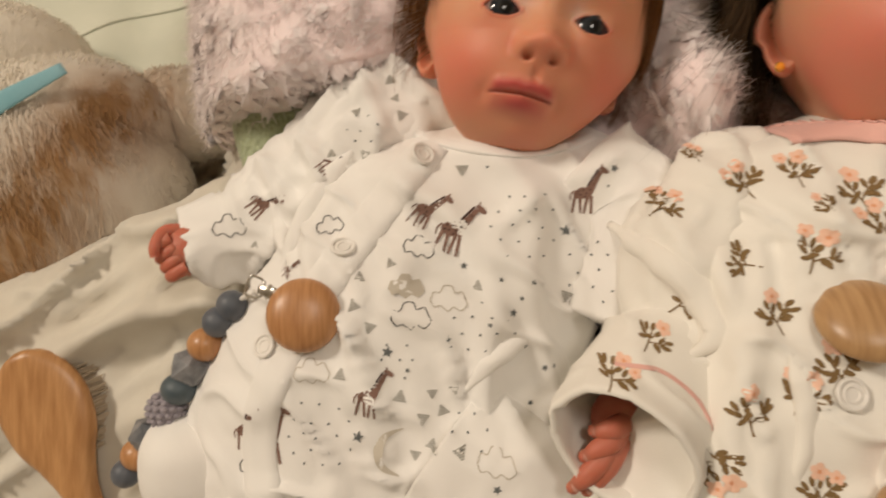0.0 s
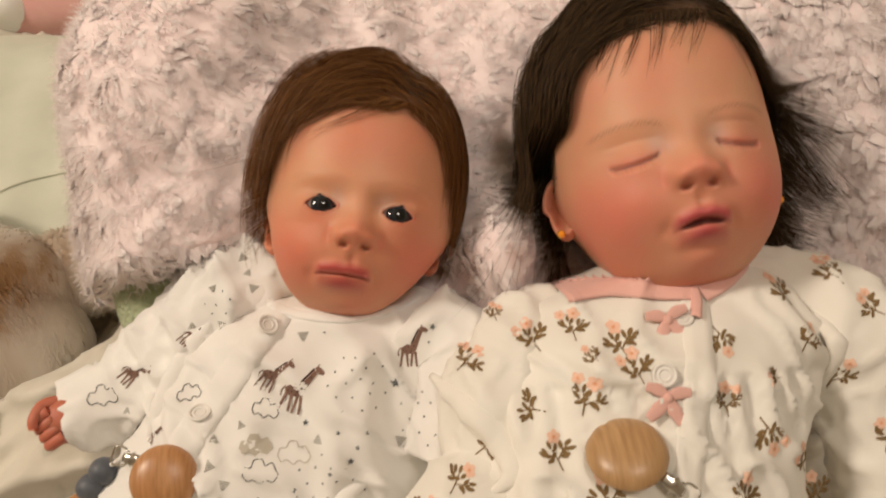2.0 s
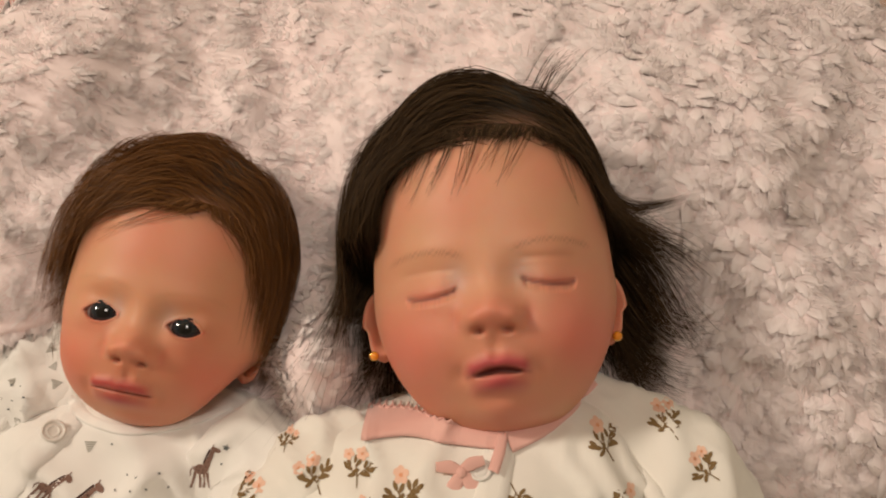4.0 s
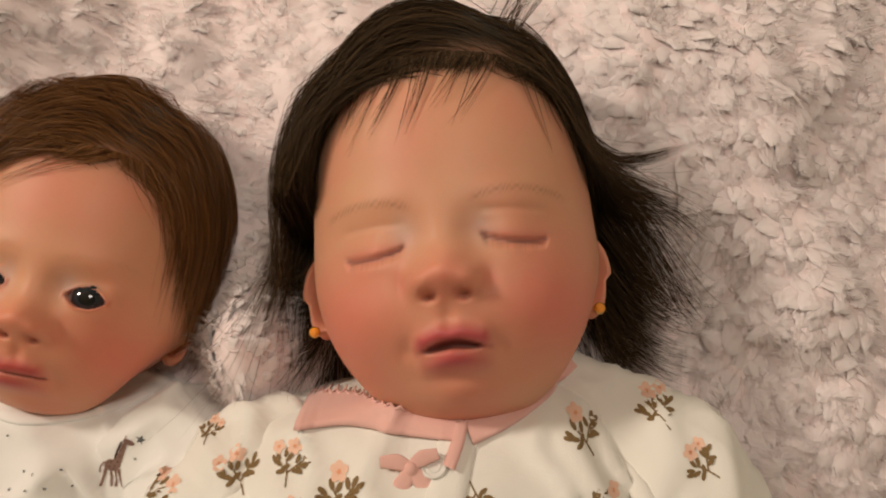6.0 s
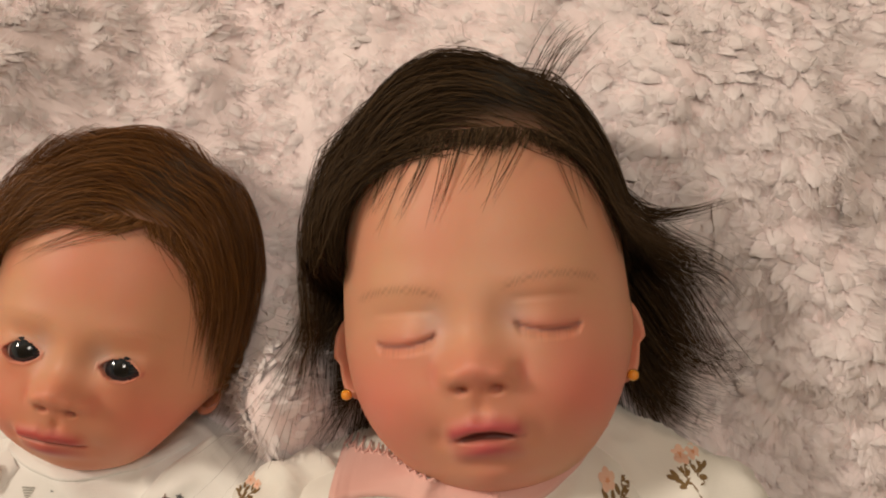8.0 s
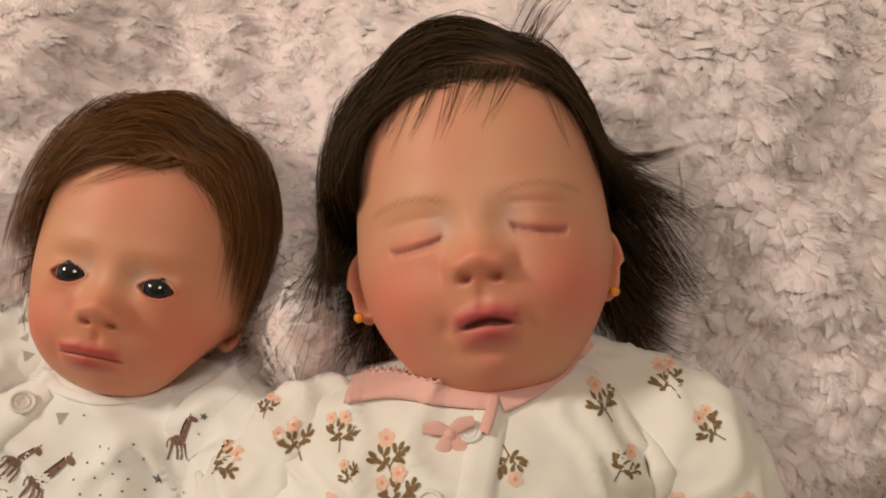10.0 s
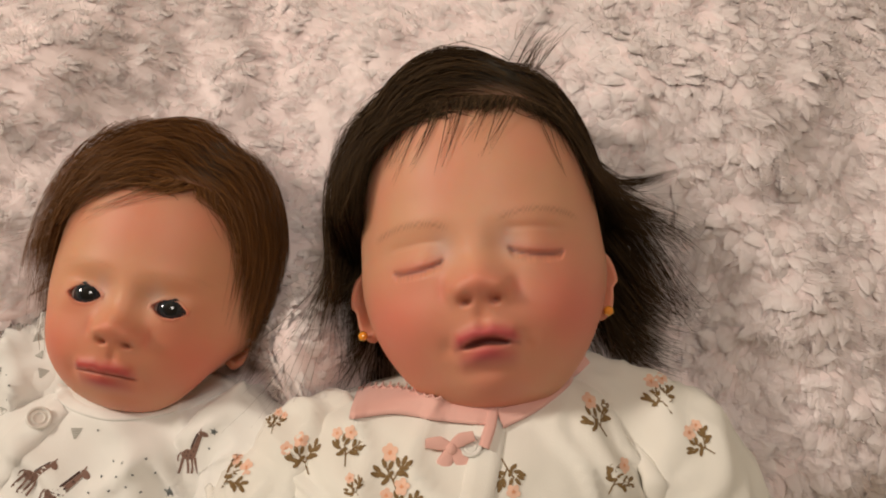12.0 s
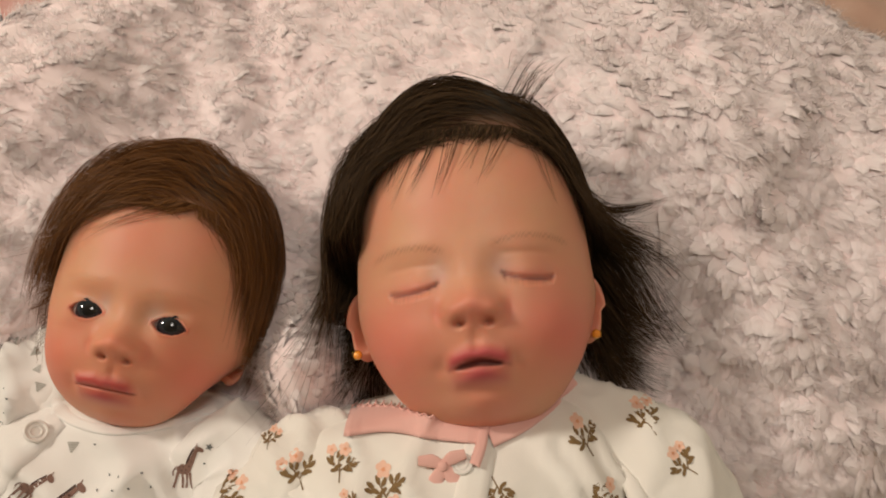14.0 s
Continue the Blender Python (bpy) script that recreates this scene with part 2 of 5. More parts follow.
box("floor", (-1.9, -2.0, -0.62), (2.1, 1.6, -0.55), FLOOR, "grey-beige carpeted bedroom floor under the bed", "floor")
box("ceiling", (-1.9, -2.0, 2.3), (2.1, 1.6, 2.38), WALL, "plain warm white bedroom ceiling", "ceiling")
box("wall_north", (-1.9, 1.6, -0.55), (2.1, 1.7, 2.3), WALL, "plain warm white bedroom wall", "wall")
box("wall_south", (-1.9, -2.1, -0.55), (2.1, -2.0, 2.3), WALL, "plain warm white bedroom wall", "wall")
box("wall_west", (-2.0, -2.0, -0.55), (-1.9, 1.6, 2.3), WALL, "plain warm white bedroom wall", "wall")
box("wall_east", (2.1, -2.0, -0.55), (2.2, 1.6, 2.3), WALL, "plain warm white bedroom wall", "wall")


def bed_depth(v):
    """d of the flat bed top, z = 0."""
    return (EYE + np.asarray(v) * math.cos(radians(-TILT))) / math.sin(radians(-TILT))


def duvet_depth(u, v):
    edge = -0.085 - 0.16 * ease(0.06, -0.05, v)
    on = ease(edge - 0.12, edge, u) * ease(0.62, 0.40, u) * ease(0.42, 0.24, v) * ease(-0.42, -0.2, v)
    return bed_depth(v) * (1 - on) + (0.412 + 0.05 * ease(0.10, 0.2, v)) * on


def make_duvet():
    def axis(lo, a, b, hi, n):
        return np.concatenate([np.linspace(lo, a, 26)[:-1], np.linspace(a, b, n), np.linspace(b, hi, 26)[1:]])
    us, vs = axis(-0.85, -0.36, 0.5, 1.0, 190), axis(-0.75, -0.2, 0.36, 0.85, 150)
    U, V = np.meshgrid(us, vs, indexing="ij")
    D = duvet_depth(U, V)
    q = np.stack([(0.7 * U - V) * 1.4, (U + 0.7 * V) * 0.55, D * 0], -1)
    near = 1 - np.exp(-((U + 0.195) / 0.055) ** 2 - ((V + 0.11) / 0.08) ** 2)
    D = D + 0.018 * fold(q, 9) * near - near * 0.019 * crease(q, 9, 3.0, 0.16) - near * 0.014 * crease(q, 17, 5.0, 0.15) - near * 0.008 * crease(q, 34, 6.0, 0.14) + 0.003 * fold(q, 42, 9.0)
    D = np.minimum(D, bed_depth(V) + 0.004)
    verts = np.stack([U, V, D], -1).reshape(-1, 3)
    ob = solid("duvet", verts, grid(len(us), len(vs)), DUVET)
    return tagged(ob, "crumpled white cotton duvet heaped on the bed", "duvet")


make_duvet()
box("mattress", (-0.9, -1.2, -0.55), (1.05, 1.2, -0.008), DUVET, "white mattress of the bed under the duvet", "mattress")


# ---------------------------------------------------------------- fluffy blanket
def blanket_edge(a):
    """Outline of the blanket, u and v, at the angle a."""
    c, s = np.cos(a), np.sin(a)
    k = np.where(s > 0, np.where(c < 0, 1.82, 2.0), 2.5)
    r = (np.abs(c) ** k + np.abs(s) ** k) ** (-1 / k)
    su = np.where(c < 0, 0.322, 0.34)
    sv = np.where(s < 0, 0.20, 0.235)
    u, v = 0.17 + su * r * c, 0.165 + sv * r * s
    v = np.where((s < 0), np.maximum(v, 0.070 + 0.018 * ease(-0.09, -0.02, u) - 0.30 * ease(0.0, 0.16, u) + 0.05 * ease(0.3, 0.44, u)), v)
    wob = 0.006 * np.sin(5 * a + 1) + 0.004 * np.sin(11 * a)
    return u + wob * c, v + wob * s


def blanket_depth(u, v):
    d = 0.352 + 0.095 * ease(0.17, 0.40, v) + 0.07 * ease(-0.08, -0.20, u) + 0.012 * np.sin(u * 14 + 1.0) * ease(0.1, 0.2, v)
    d = d + 0.012 * np.exp(-((u - 0.09 + 0.295 * (v - 0.175)) / 0.018) ** 2) * ease(0.13, 0.19, v)
    d = d - 0.030 * np.exp(-(((u + 0.045) / 0.055) ** 2 + ((v - 0.165) / 0.075) ** 2))
    d = d - 0.050 * np.exp(-(((u - 0.106) / 0.020) ** 2 + ((v - 0.066) / 0.034) ** 2))
    d = d - 0.014 * np.exp(-(((u - 0.33) / 0.05) ** 2 + ((v - 0.10) / 0.09) ** 2))
    return d


def facing(pts, faces, soft):
    """Turns each strip so that its front looks along soft (u, v, d)."""
    a, b, c = pts[faces[:, 0]], pts[faces[:, 1]], pts[faces[:, 2]]
    n = -np.cross(b - a, c - a)
    wrong = (n * soft).sum(1) < 0
    faces = faces.copy()
    faces[wrong] = faces[wrong][:, ::-1]
    return faces


def hashed(a, b, k):
    return np.modf(np.abs(np.sin(a * (12.9898 + k) + b * (78.233 + 2 * k)) * 43758.5453))[0]


def lock_way(u, v):
    """Angle at which the pile lies."""
    q = np.stack([u, v, u * 0], -1)
    return 2.4 * fold(q, 6, 11) - 1.5 + 0.9 * fold(q, 22, 17)


def locks(u, v, cell):
    """Height of overlapping wool locks, 0 to about 1, and the random value of the lock on top."""
    best = np.full(u.shape, -1.0)
    tone = np.zeros(u.shape)
    ku, kv = np.floor(u / cell), np.floor(v / cell)
    base = lock_way(u, v)
    for i in (-2, -1, 0, 1, 2):
        for j in (-2, -1, 0, 1, 2):
            a, b = ku + i, kv + j
            cu, cv = (a + hashed(a, b, 0)) * cell, (b + hashed(a, b, 1)) * cell
            turn = base + (hashed(a, b, 2) - 0.5) * 1.3
            du, dv = u - cu, v - cv
            along = du * np.cos(turn) + dv * np.sin(turn)
            across = -du * np.sin(turn) + dv * np.cos(turn)
            across = across + 0.25 * cell * np.sin(along / cell * 2.2 + 6 * hashed(a, b, 4))
            r = 0.75 + 0.5 * hashed(a, b, 3)
            taper = np.clip(1.15 - 0.45 * along / (cell * r), 0.4, 1.5)
            h = 1.0 - (across / (0.62 * cell * r * taper)) ** 2 - (along / (1.35 * cell * r)) ** 2 + 0.30 * along / cell + 0.5 * hashed(a, b, 5)
            top = h > best
            best = np.where(top, h, best)
            tone = np.where(top, hashed(a, b, 6), tone)
    return np.clip(best, -0.4, 1.6), tone


def make_blanket():
    step = 0.0018
    us, vs = np.arange(-0.19, 0.54, step), np.arange(-0.26, 0.43, step)
    U, V = np.meshgrid(us, vs, indexing="ij")
    ang = np.linspace(-math.pi, math.pi, 720)
    eu, ev = blanket_edge(ang)
    here = np.arctan2(V - 0.165, U - 0.17)
    rim_a = np.arctan2(ev - 0.165, eu - 0.17)
    order = np.argsort(rim_a)
    reach = np.interp(here, rim_a[order], np.hypot(eu - 0.17, ev - 0.165)[order], period=2 * math.pi)
    rho = np.hypot(U - 0.17, V - 0.165) / reach
    q = np.stack([U, V, U * 0], -1)
    big, _ = locks(U, V, 0.0132)
    lump = 0.011 * fold(q, 18, 2) + 0.005 * fold(q, 40, 5)
    roll = np.clip((rho - 0.86) / 0.14, 0, 1.6)
    D = blanket_depth(U, V) + lump - 0.0022 * big + (0.030 + 0.03 * ease(0.0, -0.12, U)) * roll ** 2.5 + 0.0010
    n, m = U.shape
    flat = (rho < 1.035).ravel()
    index = np.full(n * m, -1)
    index[flat] = np.arange(flat.sum())
    quads = grid(n, m)
    quads = index[quads[flat[quads].all(1)]]
    P = np.stack([U, V, D], -1)
    th = thing("fluffy_blanket", "pale pink long-pile fluffy blanket heaped behind the dolls", "blanket")
    solid("fleece", P.reshape(-1, 3)[flat], quads, FUR_BASE, th, "pale pink woolly fleece ground", orient=False)
    # backing sheet below
    a = np.linspace(0, 2 * math.pi, 120, endpoint=False)
    bu, bv = blanket_edge(a)
    rr = np.array([0.05, 0.3, 0.6, 0.85, 0.97])[:, None]
    BU, BV = 0.17 + (bu - 0.17) * rr, 0.165 + (bv - 0.165) * rr
    BD = blanket_depth(BU, BV) + 0.035 + 0.03 * ease(0.8, 0.97, rr)
    solid("backing", np.stack([BU, BV, BD], -1).reshape(-1, 3), grid(5, 120, False, True).tolist() + [list(range(120))], FUR_BASE, th)
    # woolly tufts, each a curved flattened lock that leans over its neighbour
    rng = np.random.default_rng(5)
    gu, gv = np.gradient(D, step)
    nor = np.stack([gu, gv, -np.ones_like(D)], -1)
    nor /= np.linalg.norm(nor, axis=2)[..., None]
    cell = 0.0041
    tu, tv = np.meshgrid(np.arange(-0.185, 0.53, cell), np.arange(-0.25, 0.42, cell), indexing="ij")
    tu, tv = (tu + rng.uniform(-0.6, 0.6, tu.shape) * cell).ravel(), (tv + rng.uniform(-0.6, 0.6, tv.shape) * cell).ravel()
    iu, iv = np.clip(((tu - us[0]) / step).round().astype(int), 0, n - 1), np.clip(((tv - vs[0]) / step).round().astype(int), 0, m - 1)
    on = rho[iu, iv] < 1.03
    iu, iv, tu, tv = iu[on], iv[on], tu[on], tv[on]
    count = len(tu)
    nn, edge = nor[iu, iv], ease(0.88, 1.0, rho[iu, iv])[:, None]
    coarse = ease(0.16, 0.30, tu)
    root = np.stack([tu, tv, D[iu, iv] + 0.0032], 1)
    clump = hashed(np.floor(tu / 0.011), np.floor(tv / 0.011), 3)
    bend = lock_way(tu, tv) + (clump - 0.5) * 2.4 + rng.normal(0, 0.35, count)
    lean = np.stack([np.cos(bend), np.sin(bend), np.zeros(count)], 1)
    lean = lean - (lean * nn).sum(1)[:, None] * nn
    lean /= np.linalg.norm(lean, axis=1)[:, None]
    across = np.cross(lean, nn)
    L = (rng.uniform(0.009, 0.015, count) * (0.80 + 0.22 * coarse))[:, None]
    W = (rng.uniform(0.0030, 0.0048, count) * (0.80 + 0.48 * coarse))[:, None]
    rise = rng.uniform(0.32, 0.66, count)[:, None] + 0.3 * edge
    curl = rng.normal(0, 0.22, count)[:, None]
    ts, wide = np.linspace(0, 1, 5), (0.75, 1.05, 1.05, 0.75, 0.15)
    ring_a = np.linspace(0, 2 * math.pi, 5, endpoint=False) + 0.3
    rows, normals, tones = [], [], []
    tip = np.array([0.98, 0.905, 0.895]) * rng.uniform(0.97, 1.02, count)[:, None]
    for t, w in zip(ts, wide):
        c = root + L * (lean * (t - 0.15 * t * t) + nn * rise * (t - 0.62 * t * t) + across * curl * t * t)
        up = nn * (1 - 0.5 * t) - lean * rise * (0.6 - 1.1 * t)
        up /= np.linalg.norm(up, axis=1)[:, None]
        for b in ring_a:
            out = across * math.cos(b) + up * math.sin(b) * 0.40
            rows.append(c + W * w * out)
            normals.append(out * 0.55 + nn * 0.75)
            # deeper pink at the root, paler towards the tip
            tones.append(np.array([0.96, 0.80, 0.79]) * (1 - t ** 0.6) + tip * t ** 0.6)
    pts = np.stack(rows, 1)
    face = grid(5, 5, False, True)[:, ::-1]
    faces = (np.arange(count)[:, None, None] * 25 + face[None]).reshape(-1, 4)
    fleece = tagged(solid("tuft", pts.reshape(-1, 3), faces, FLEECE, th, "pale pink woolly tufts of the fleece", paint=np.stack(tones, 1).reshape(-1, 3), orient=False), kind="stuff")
    soft = np.stack(normals, 1).reshape(-1, 3)
    soft = soft / np.linalg.norm(soft, axis=1)[:, None]
    fleece.data.normals_split_custom_set_from_vertices((np.stack([soft[:, 0], soft[:, 2], soft[:, 1]], 1) @ np.array(LAY)[:3, :3].T).tolist())
    # fine fuzz on the tufts
    k, j = rng.integers(0, count, FUZZ), rng.integers(5, 25, FUZZ)
    out = np.stack(normals, 1)[k, j]
    base = pts[k, j]
    way = lean[k] * 0.75 + out * 0.55 + nn[k] * 0.25 + rng.normal(0, 0.28, (FUZZ, 3))
    far = base + way * rng.uniform(0.003, 0.007, FUZZ)[:, None]
    side = np.cross(way, nn[k] + rng.normal(0, 0.2, (FUZZ, 3)))
    side /= np.linalg.norm(side, axis=1)[:, None] + 1e-12
    w = rng.uniform(0.00012, 0.00030, FUZZ)[:, None]
    strip_pts = np.stack([base - side * w, base + side * w, far - side * w * 0.2, far + side * w * 0.2], 1).reshape(-1, 3)
    soft = nn[k] * 0.6 + out
    quads = facing(strip_pts, np.arange(FUZZ)[:, None] * 4 + np.array([0, 1, 3, 2]), soft)
    ob = tagged(solid("loose_fibre", strip_pts, quads, FUR, th, "fine pale fibres over the tufts", orient=False), kind="stuff")
    soft = soft / np.linalg.norm(soft, axis=1)[:, None]
    turned = np.stack([soft[:, 0], soft[:, 2], soft[:, 1]], 1) @ np.array(LAY)[:3, :3].T
    ob.data.normals_split_custom_set_from_vertices(np.repeat(turned, 4, 0).tolist())


FUZZ = 260000
make_blanket()


# ---------------------------------------------------------------- dolls
def gauss(x, y, cx, cy, sx, sy):
    return np.exp(-((x - cx) / sx) ** 2 - ((y - cy) / sy) ** 2)


def turn_of(yaw, pitch, roll):
    return np.array((Euler((0, 0, radians(roll))).to_matrix() @ Euler((0, radians(yaw), 0)).to_matrix() @ Euler((radians(pitch), 0, 0)).to_matrix()))


def skull(lat, lon, f):
    """Base head, x to its side, y up, z ahead."""
    s = np.sin(lat)
    k = ease(-0.25, 0.25, s)
    y = s * (f["low"] * (1 - k) + f["top"] * k)
    n = f["square"] * (1 - k) + 2.15 * k
    r = (1 - np.abs(s) ** n) ** (1 / (n - 0.15 * (1 - k)))
    cz, sx = np.cos(lon), np.sin(lon)
    ahead = np.clip(cz, 0, 1)
    z = r * np.where(cz > 0, 0.0595 * ahead + f["flat"] * (ahead ** 0.5 - ahead), 0.062 * cz)
    x = r * f["wide"] * sx * (1 + f["jowl"] * gauss(s, 0, -0.5, 0, 0.33, 1))
    x = x * (1 - f["taper"] * ease(-0.25, -0.85, s) * ease(0.55, -0.1, cz))
    x = x - f["shear"] * np.clip(-0.035 - y, 0, 1)
    return x, y, z


def head(f):
    """A doll's head: verts, faces and paint."""
    nlat = f["fine"][0]
    lats = np.linspace(-math.pi / 2 + 0.01, math.pi / 2 - 0.01, nlat)
    lons = np.concatenate([np.linspace(-1.45, 1.45, f["fine"][1]), np.linspace(1.45, 2 * math.pi - 1.45, 60)[1:-1]])
    A, B = np.meshgrid(lats, lons, indexing="ij")
    x, y, z = skull(A, B, f)
    front = ease(0.0, 0.02, z)
    g = lambda cx, cy, sx, sy: gauss(x, y, cx, cy, sx, sy)
    both = lambda cx, cy, sx, sy: g(cx, cy, sx, sy) + g(-cx, cy, sx, sy)
    ex, ey, ny, my = f["eye_x"], f["eye_y"], f["nose_y"], f["mouth_y"]
    nw = f["nostril"]
    dz = f["nose"] * g(0, ny, 0.0088, 0.0070) + 0.0020 * g(0, ny + 0.012, 0.0075, 0.012)
    dz = dz + 0.0042 * both(nw + 0.0026, ny - 0.0024, 0.0042, 0.0040)
    dz = dz - 0.0010 * both(nw + 0.0082, ny - 0.0020, 0.0024, 0.0036)
    dz = dz - 0.0050 * both(nw, ny - 0.0066, 0.0022, 0.0013)
    dz = dz - 0.0058 * both(ex, ey + 0.004, 0.0135, 0.0085) - 0.0012 * both(0.0105, ey + 0.002, 0.006, 0.008)
    dz = dz + 0.0018 * both(ex + 0.002, ey + 0.014, 0.015, 0.006)
    dz = dz + f["cheek"] * both(0.030, my + 0.008, 0.016, 0.016)
    dz = dz + 0.005 * g(0, my - 0.017, 0.013, 0.009) - 0.0015 * g(0, my - 0.0095, 0.012, 0.003)
    dz = dz + 0.0028 * g(0, (ny + my) / 2 - 0.001, 0.015, 0.008) + 0.0009 * both(0.0175, ny - 0.006, 0.008, 0.011)
    # lips
    mw = f["mouth_w"]
    xm = x - f["mouth_x"]
    t = np.clip(np.abs(xm) / mw, 0, 1.6)
    line = my + f["smile"] * t ** 2 + f["skew"] * xm + 0.7 * f["gap"] * ease(0.7, 0.0, t)
    fade = ease(1.12, 0.75, t)
    upper = line + 0.4 * f["gap"] + 0.0034 * (1 - 0.45 * t) - 0.0010 * np.exp(-(xm / 0.0022) ** 2)
    lower = line - 0.0038 - 1.2 * f["gap"]
    dz = dz + 0.0040 * np.exp(-(xm / (mw * 1.0)) ** 2 - ((y - my) / 0.010) ** 2)
    lip_u = np.exp(-((y - upper) / 0.0032) ** 2) * fade
    lip_l = np.exp(-((y - lower) / 0.0036) ** 2) * fade * np.exp(-(xm / (mw * 0.85)) ** 2)
    dz = dz + 0.0032 * lip_u + 0.0038 * lip_l
    gap = f["gap"] * ease(0.85, 0.2, t)
    slit = np.exp(-((y - line) / (0.0007 + gap)) ** 4) * (ease(1.05, 0.85, t) if f["gap"] == 0 else ease(0.82, 0.55, t) + 0.25 * ease(1.05, 0.9, t) * ease(0.5, 0.8, t))
    dz = dz - (0.0022 + 1.6 * gap) * slit
    dz = dz - 0.0016 * np.exp(-(x / 0.0024) ** 2) * np.exp(-((y - (ny - 0.013)) / 0.004) ** 2)
    dz = dz - 0.0016 * (g(f["mouth_x"] + mw + 0.002, my - 0.0005, 0.0035, 0.0035) + g(f["mouth_x"] - mw - 0.002, my - 0.0005, 0.0035, 0.0035))
    skin = np.array(f["skin"])
    col = np.broadcast_to(skin, x.shape + (3,)).copy()

    def tint(mask, rgb):
        m = np.clip(mask, 0, 1)[..., None]
        col[:] = col * (1 - m) + np.array(rgb) * m

    blush, lip = f["blush"], f["lip"]
    mott = fold(np.stack([x, y, z], -1), 55, 4)
    tint(0.22 * (mott + 0.5), blush)
    tint(0.75 * both(0.034, my + 0.010, 0.020, 0.020) * front, blush)
    tint(0.45 * g(0, ny - 0.002, 0.013, 0.008), blush)
    tint(0.40 * g(0, my - 0.018, 0.014, 0.009), blush)
    tint(0.35 * np.exp(-(x / 0.02) ** 2 - ((y - my) / 0.011) ** 2), blush)
    tint(0.40 * f["brow_blush"] * g(0.006, ey + 0.040, 0.028, 0.020), blush)
    tint(0.35 * both(0.0125, ey + 0.004, 0.0045, 0.006), (0.50, 0.42, 0.42))
    # nostril hollows: their shade is put into the colour
    tint(0.50 * both(nw, ny - 0.0066, 0.0024, 0.0014), (0.24, 0.06, 0.045))
    tint(0.40 * both(nw + 0.0085, ny - 0.002, 0.0022, 0.005), blush)
    # eyes
    for side in (-1, 1):
        cx, cy = side * ex, ey + f["tilt"] * side
        lx = (x - cx) / f["eye_w"]
        if f["open"]:
            top = cy + 0.0043 * np.clip(1 - np.abs(lx) ** 2.2, 0, 1) - 0.0005 * side * lx
            bot = cy - 0.0041 * np.clip(1 - np.abs(lx) ** 2.4, 0, 1)
            inside = ease(0, 0.0007, np.minimum(top - y, y - bot)) * (np.abs(lx) < 1)
            rim = np.exp(-(np.minimum(np.abs(top - y), np.abs(bot - y)) / 0.0011) ** 2) * (np.abs(lx) < 1.12)
            dz = dz + 0.0042 * np.exp(-(lx / 1.0) ** 2 - ((y - cy) / 0.008) ** 2) * front
            dz = dz + 0.0035 * gauss(x, y, side * (ex + 0.0078), cy, 0.006, 0.007) * front
            dz = dz + 0.0009 * rim * front
            dz = dz - 0.0085 * inside * front
            tint(0.4 * rim * front, lip)
            tint(0.95 * inside * front, (0.20, 0.07, 0.055))
            tint(0.22 * np.exp(-lx ** 2 - ((y - cy + 0.008) / 0.004) ** 2), blush)
        else:
            lid = cy - 0.0020 * (1 - np.clip(lx, -1.2, 1.2) ** 2) - 0.0010 * side * lx
            dz = dz + 0.0062 * np.exp(-(lx / 0.95) ** 2 - ((y - cy - 0.0022) / 0.0080) ** 2) * front
            crease = np.exp(-((y - lid) / 0.00075) ** 2) * ease(1.08, 0.85, np.abs(lx)) * front
            dz = dz - 0.0022 * crease - 0.0016 * np.exp(-((y - lid + 0.0014) / 0.0011) ** 2) * ease(1.0, 0.8, np.abs(lx)) * front
            dz = dz - 0.0007 * np.exp(-((y - cy - 0.0085) / 0.0009) ** 2) * ease(1.2, 0.7, np.abs(lx)) * front
            tint(0.34 * np.exp(-lx ** 2 - ((y - lid - 0.0012) / 0.0022) ** 2) * front, lip)
            tint(0.85 * crease, (0.32, 0.12, 0.10))
            lash = (np.sin(x * 4300 + 9 * np.sin(x * 700)) > 0.3) * ease(-0.0048, -0.002, y - lid) * ease(0.0002, -0.0006, y - lid) * ease(1.0, 0.8, np.abs(lx))
            tint(0.13 * lash * front, (0.16, 0.07, 0.05))
        brow_y = ey + f["brow"] + 0.003 * (1 - ((x - side * (ex + 0.003)) / 0.016) ** 2) + f["tilt"] * side * 0.6
        inb = ease(0.017, 0.012, np.abs(x - side * (ex + 0.002)))
        hairs = 0.55 + 0.45 * np.sin((x * side + 0.8 * (y - brow_y)) * 3600 + 2 * np.sin(x * 900))
        tint(f["brow_ink"] * inb * np.exp(-((y - brow_y) / 0.0013) ** 2) * hairs * front, (0.22, 0.11, 0.06))
    tint(0.95 * np.maximum(lip_u, lip_l) * ease(0.016, 0.005, np.abs(y - my)), lip)
    tint((0.45 + 0.5 * (f["gap"] > 0)) * slit, (0.09, 0.016, 0.014))
    # painted scalp below the rooted hair
    grown = above_hairline(x, y, z, f)
    tint(0.42 * ease(-0.018, 0.004, grown) ** 2 * ease(-0.01, 0.035, x) * (z > 0), f["scalp"])
    tint(1.0 * ease(-0.006, 0.016, grown), f["scalp"])
    z = z + dz * front
    verts = np.stack([x, y, z], -1).reshape(-1, 3)
    n, m = x.shape
    faces = grid(n, m, False, True).tolist() + [list(range(m)), list(range((n - 1) * m, n * m))]
    return verts, faces, col.reshape(-1, 3)


def above_hairline(x, y, z, f):
    """Over 0 where hair grows."""
    lim = f["hairline"] - 0.020 * np.clip(np.abs(x) / f["temple"], 0, 1.3) ** 4.0
    lim = np.where(z < 0.016, -0.015 - 0.035 * ease(0.016, -0.02, z), lim)
    return y - lim


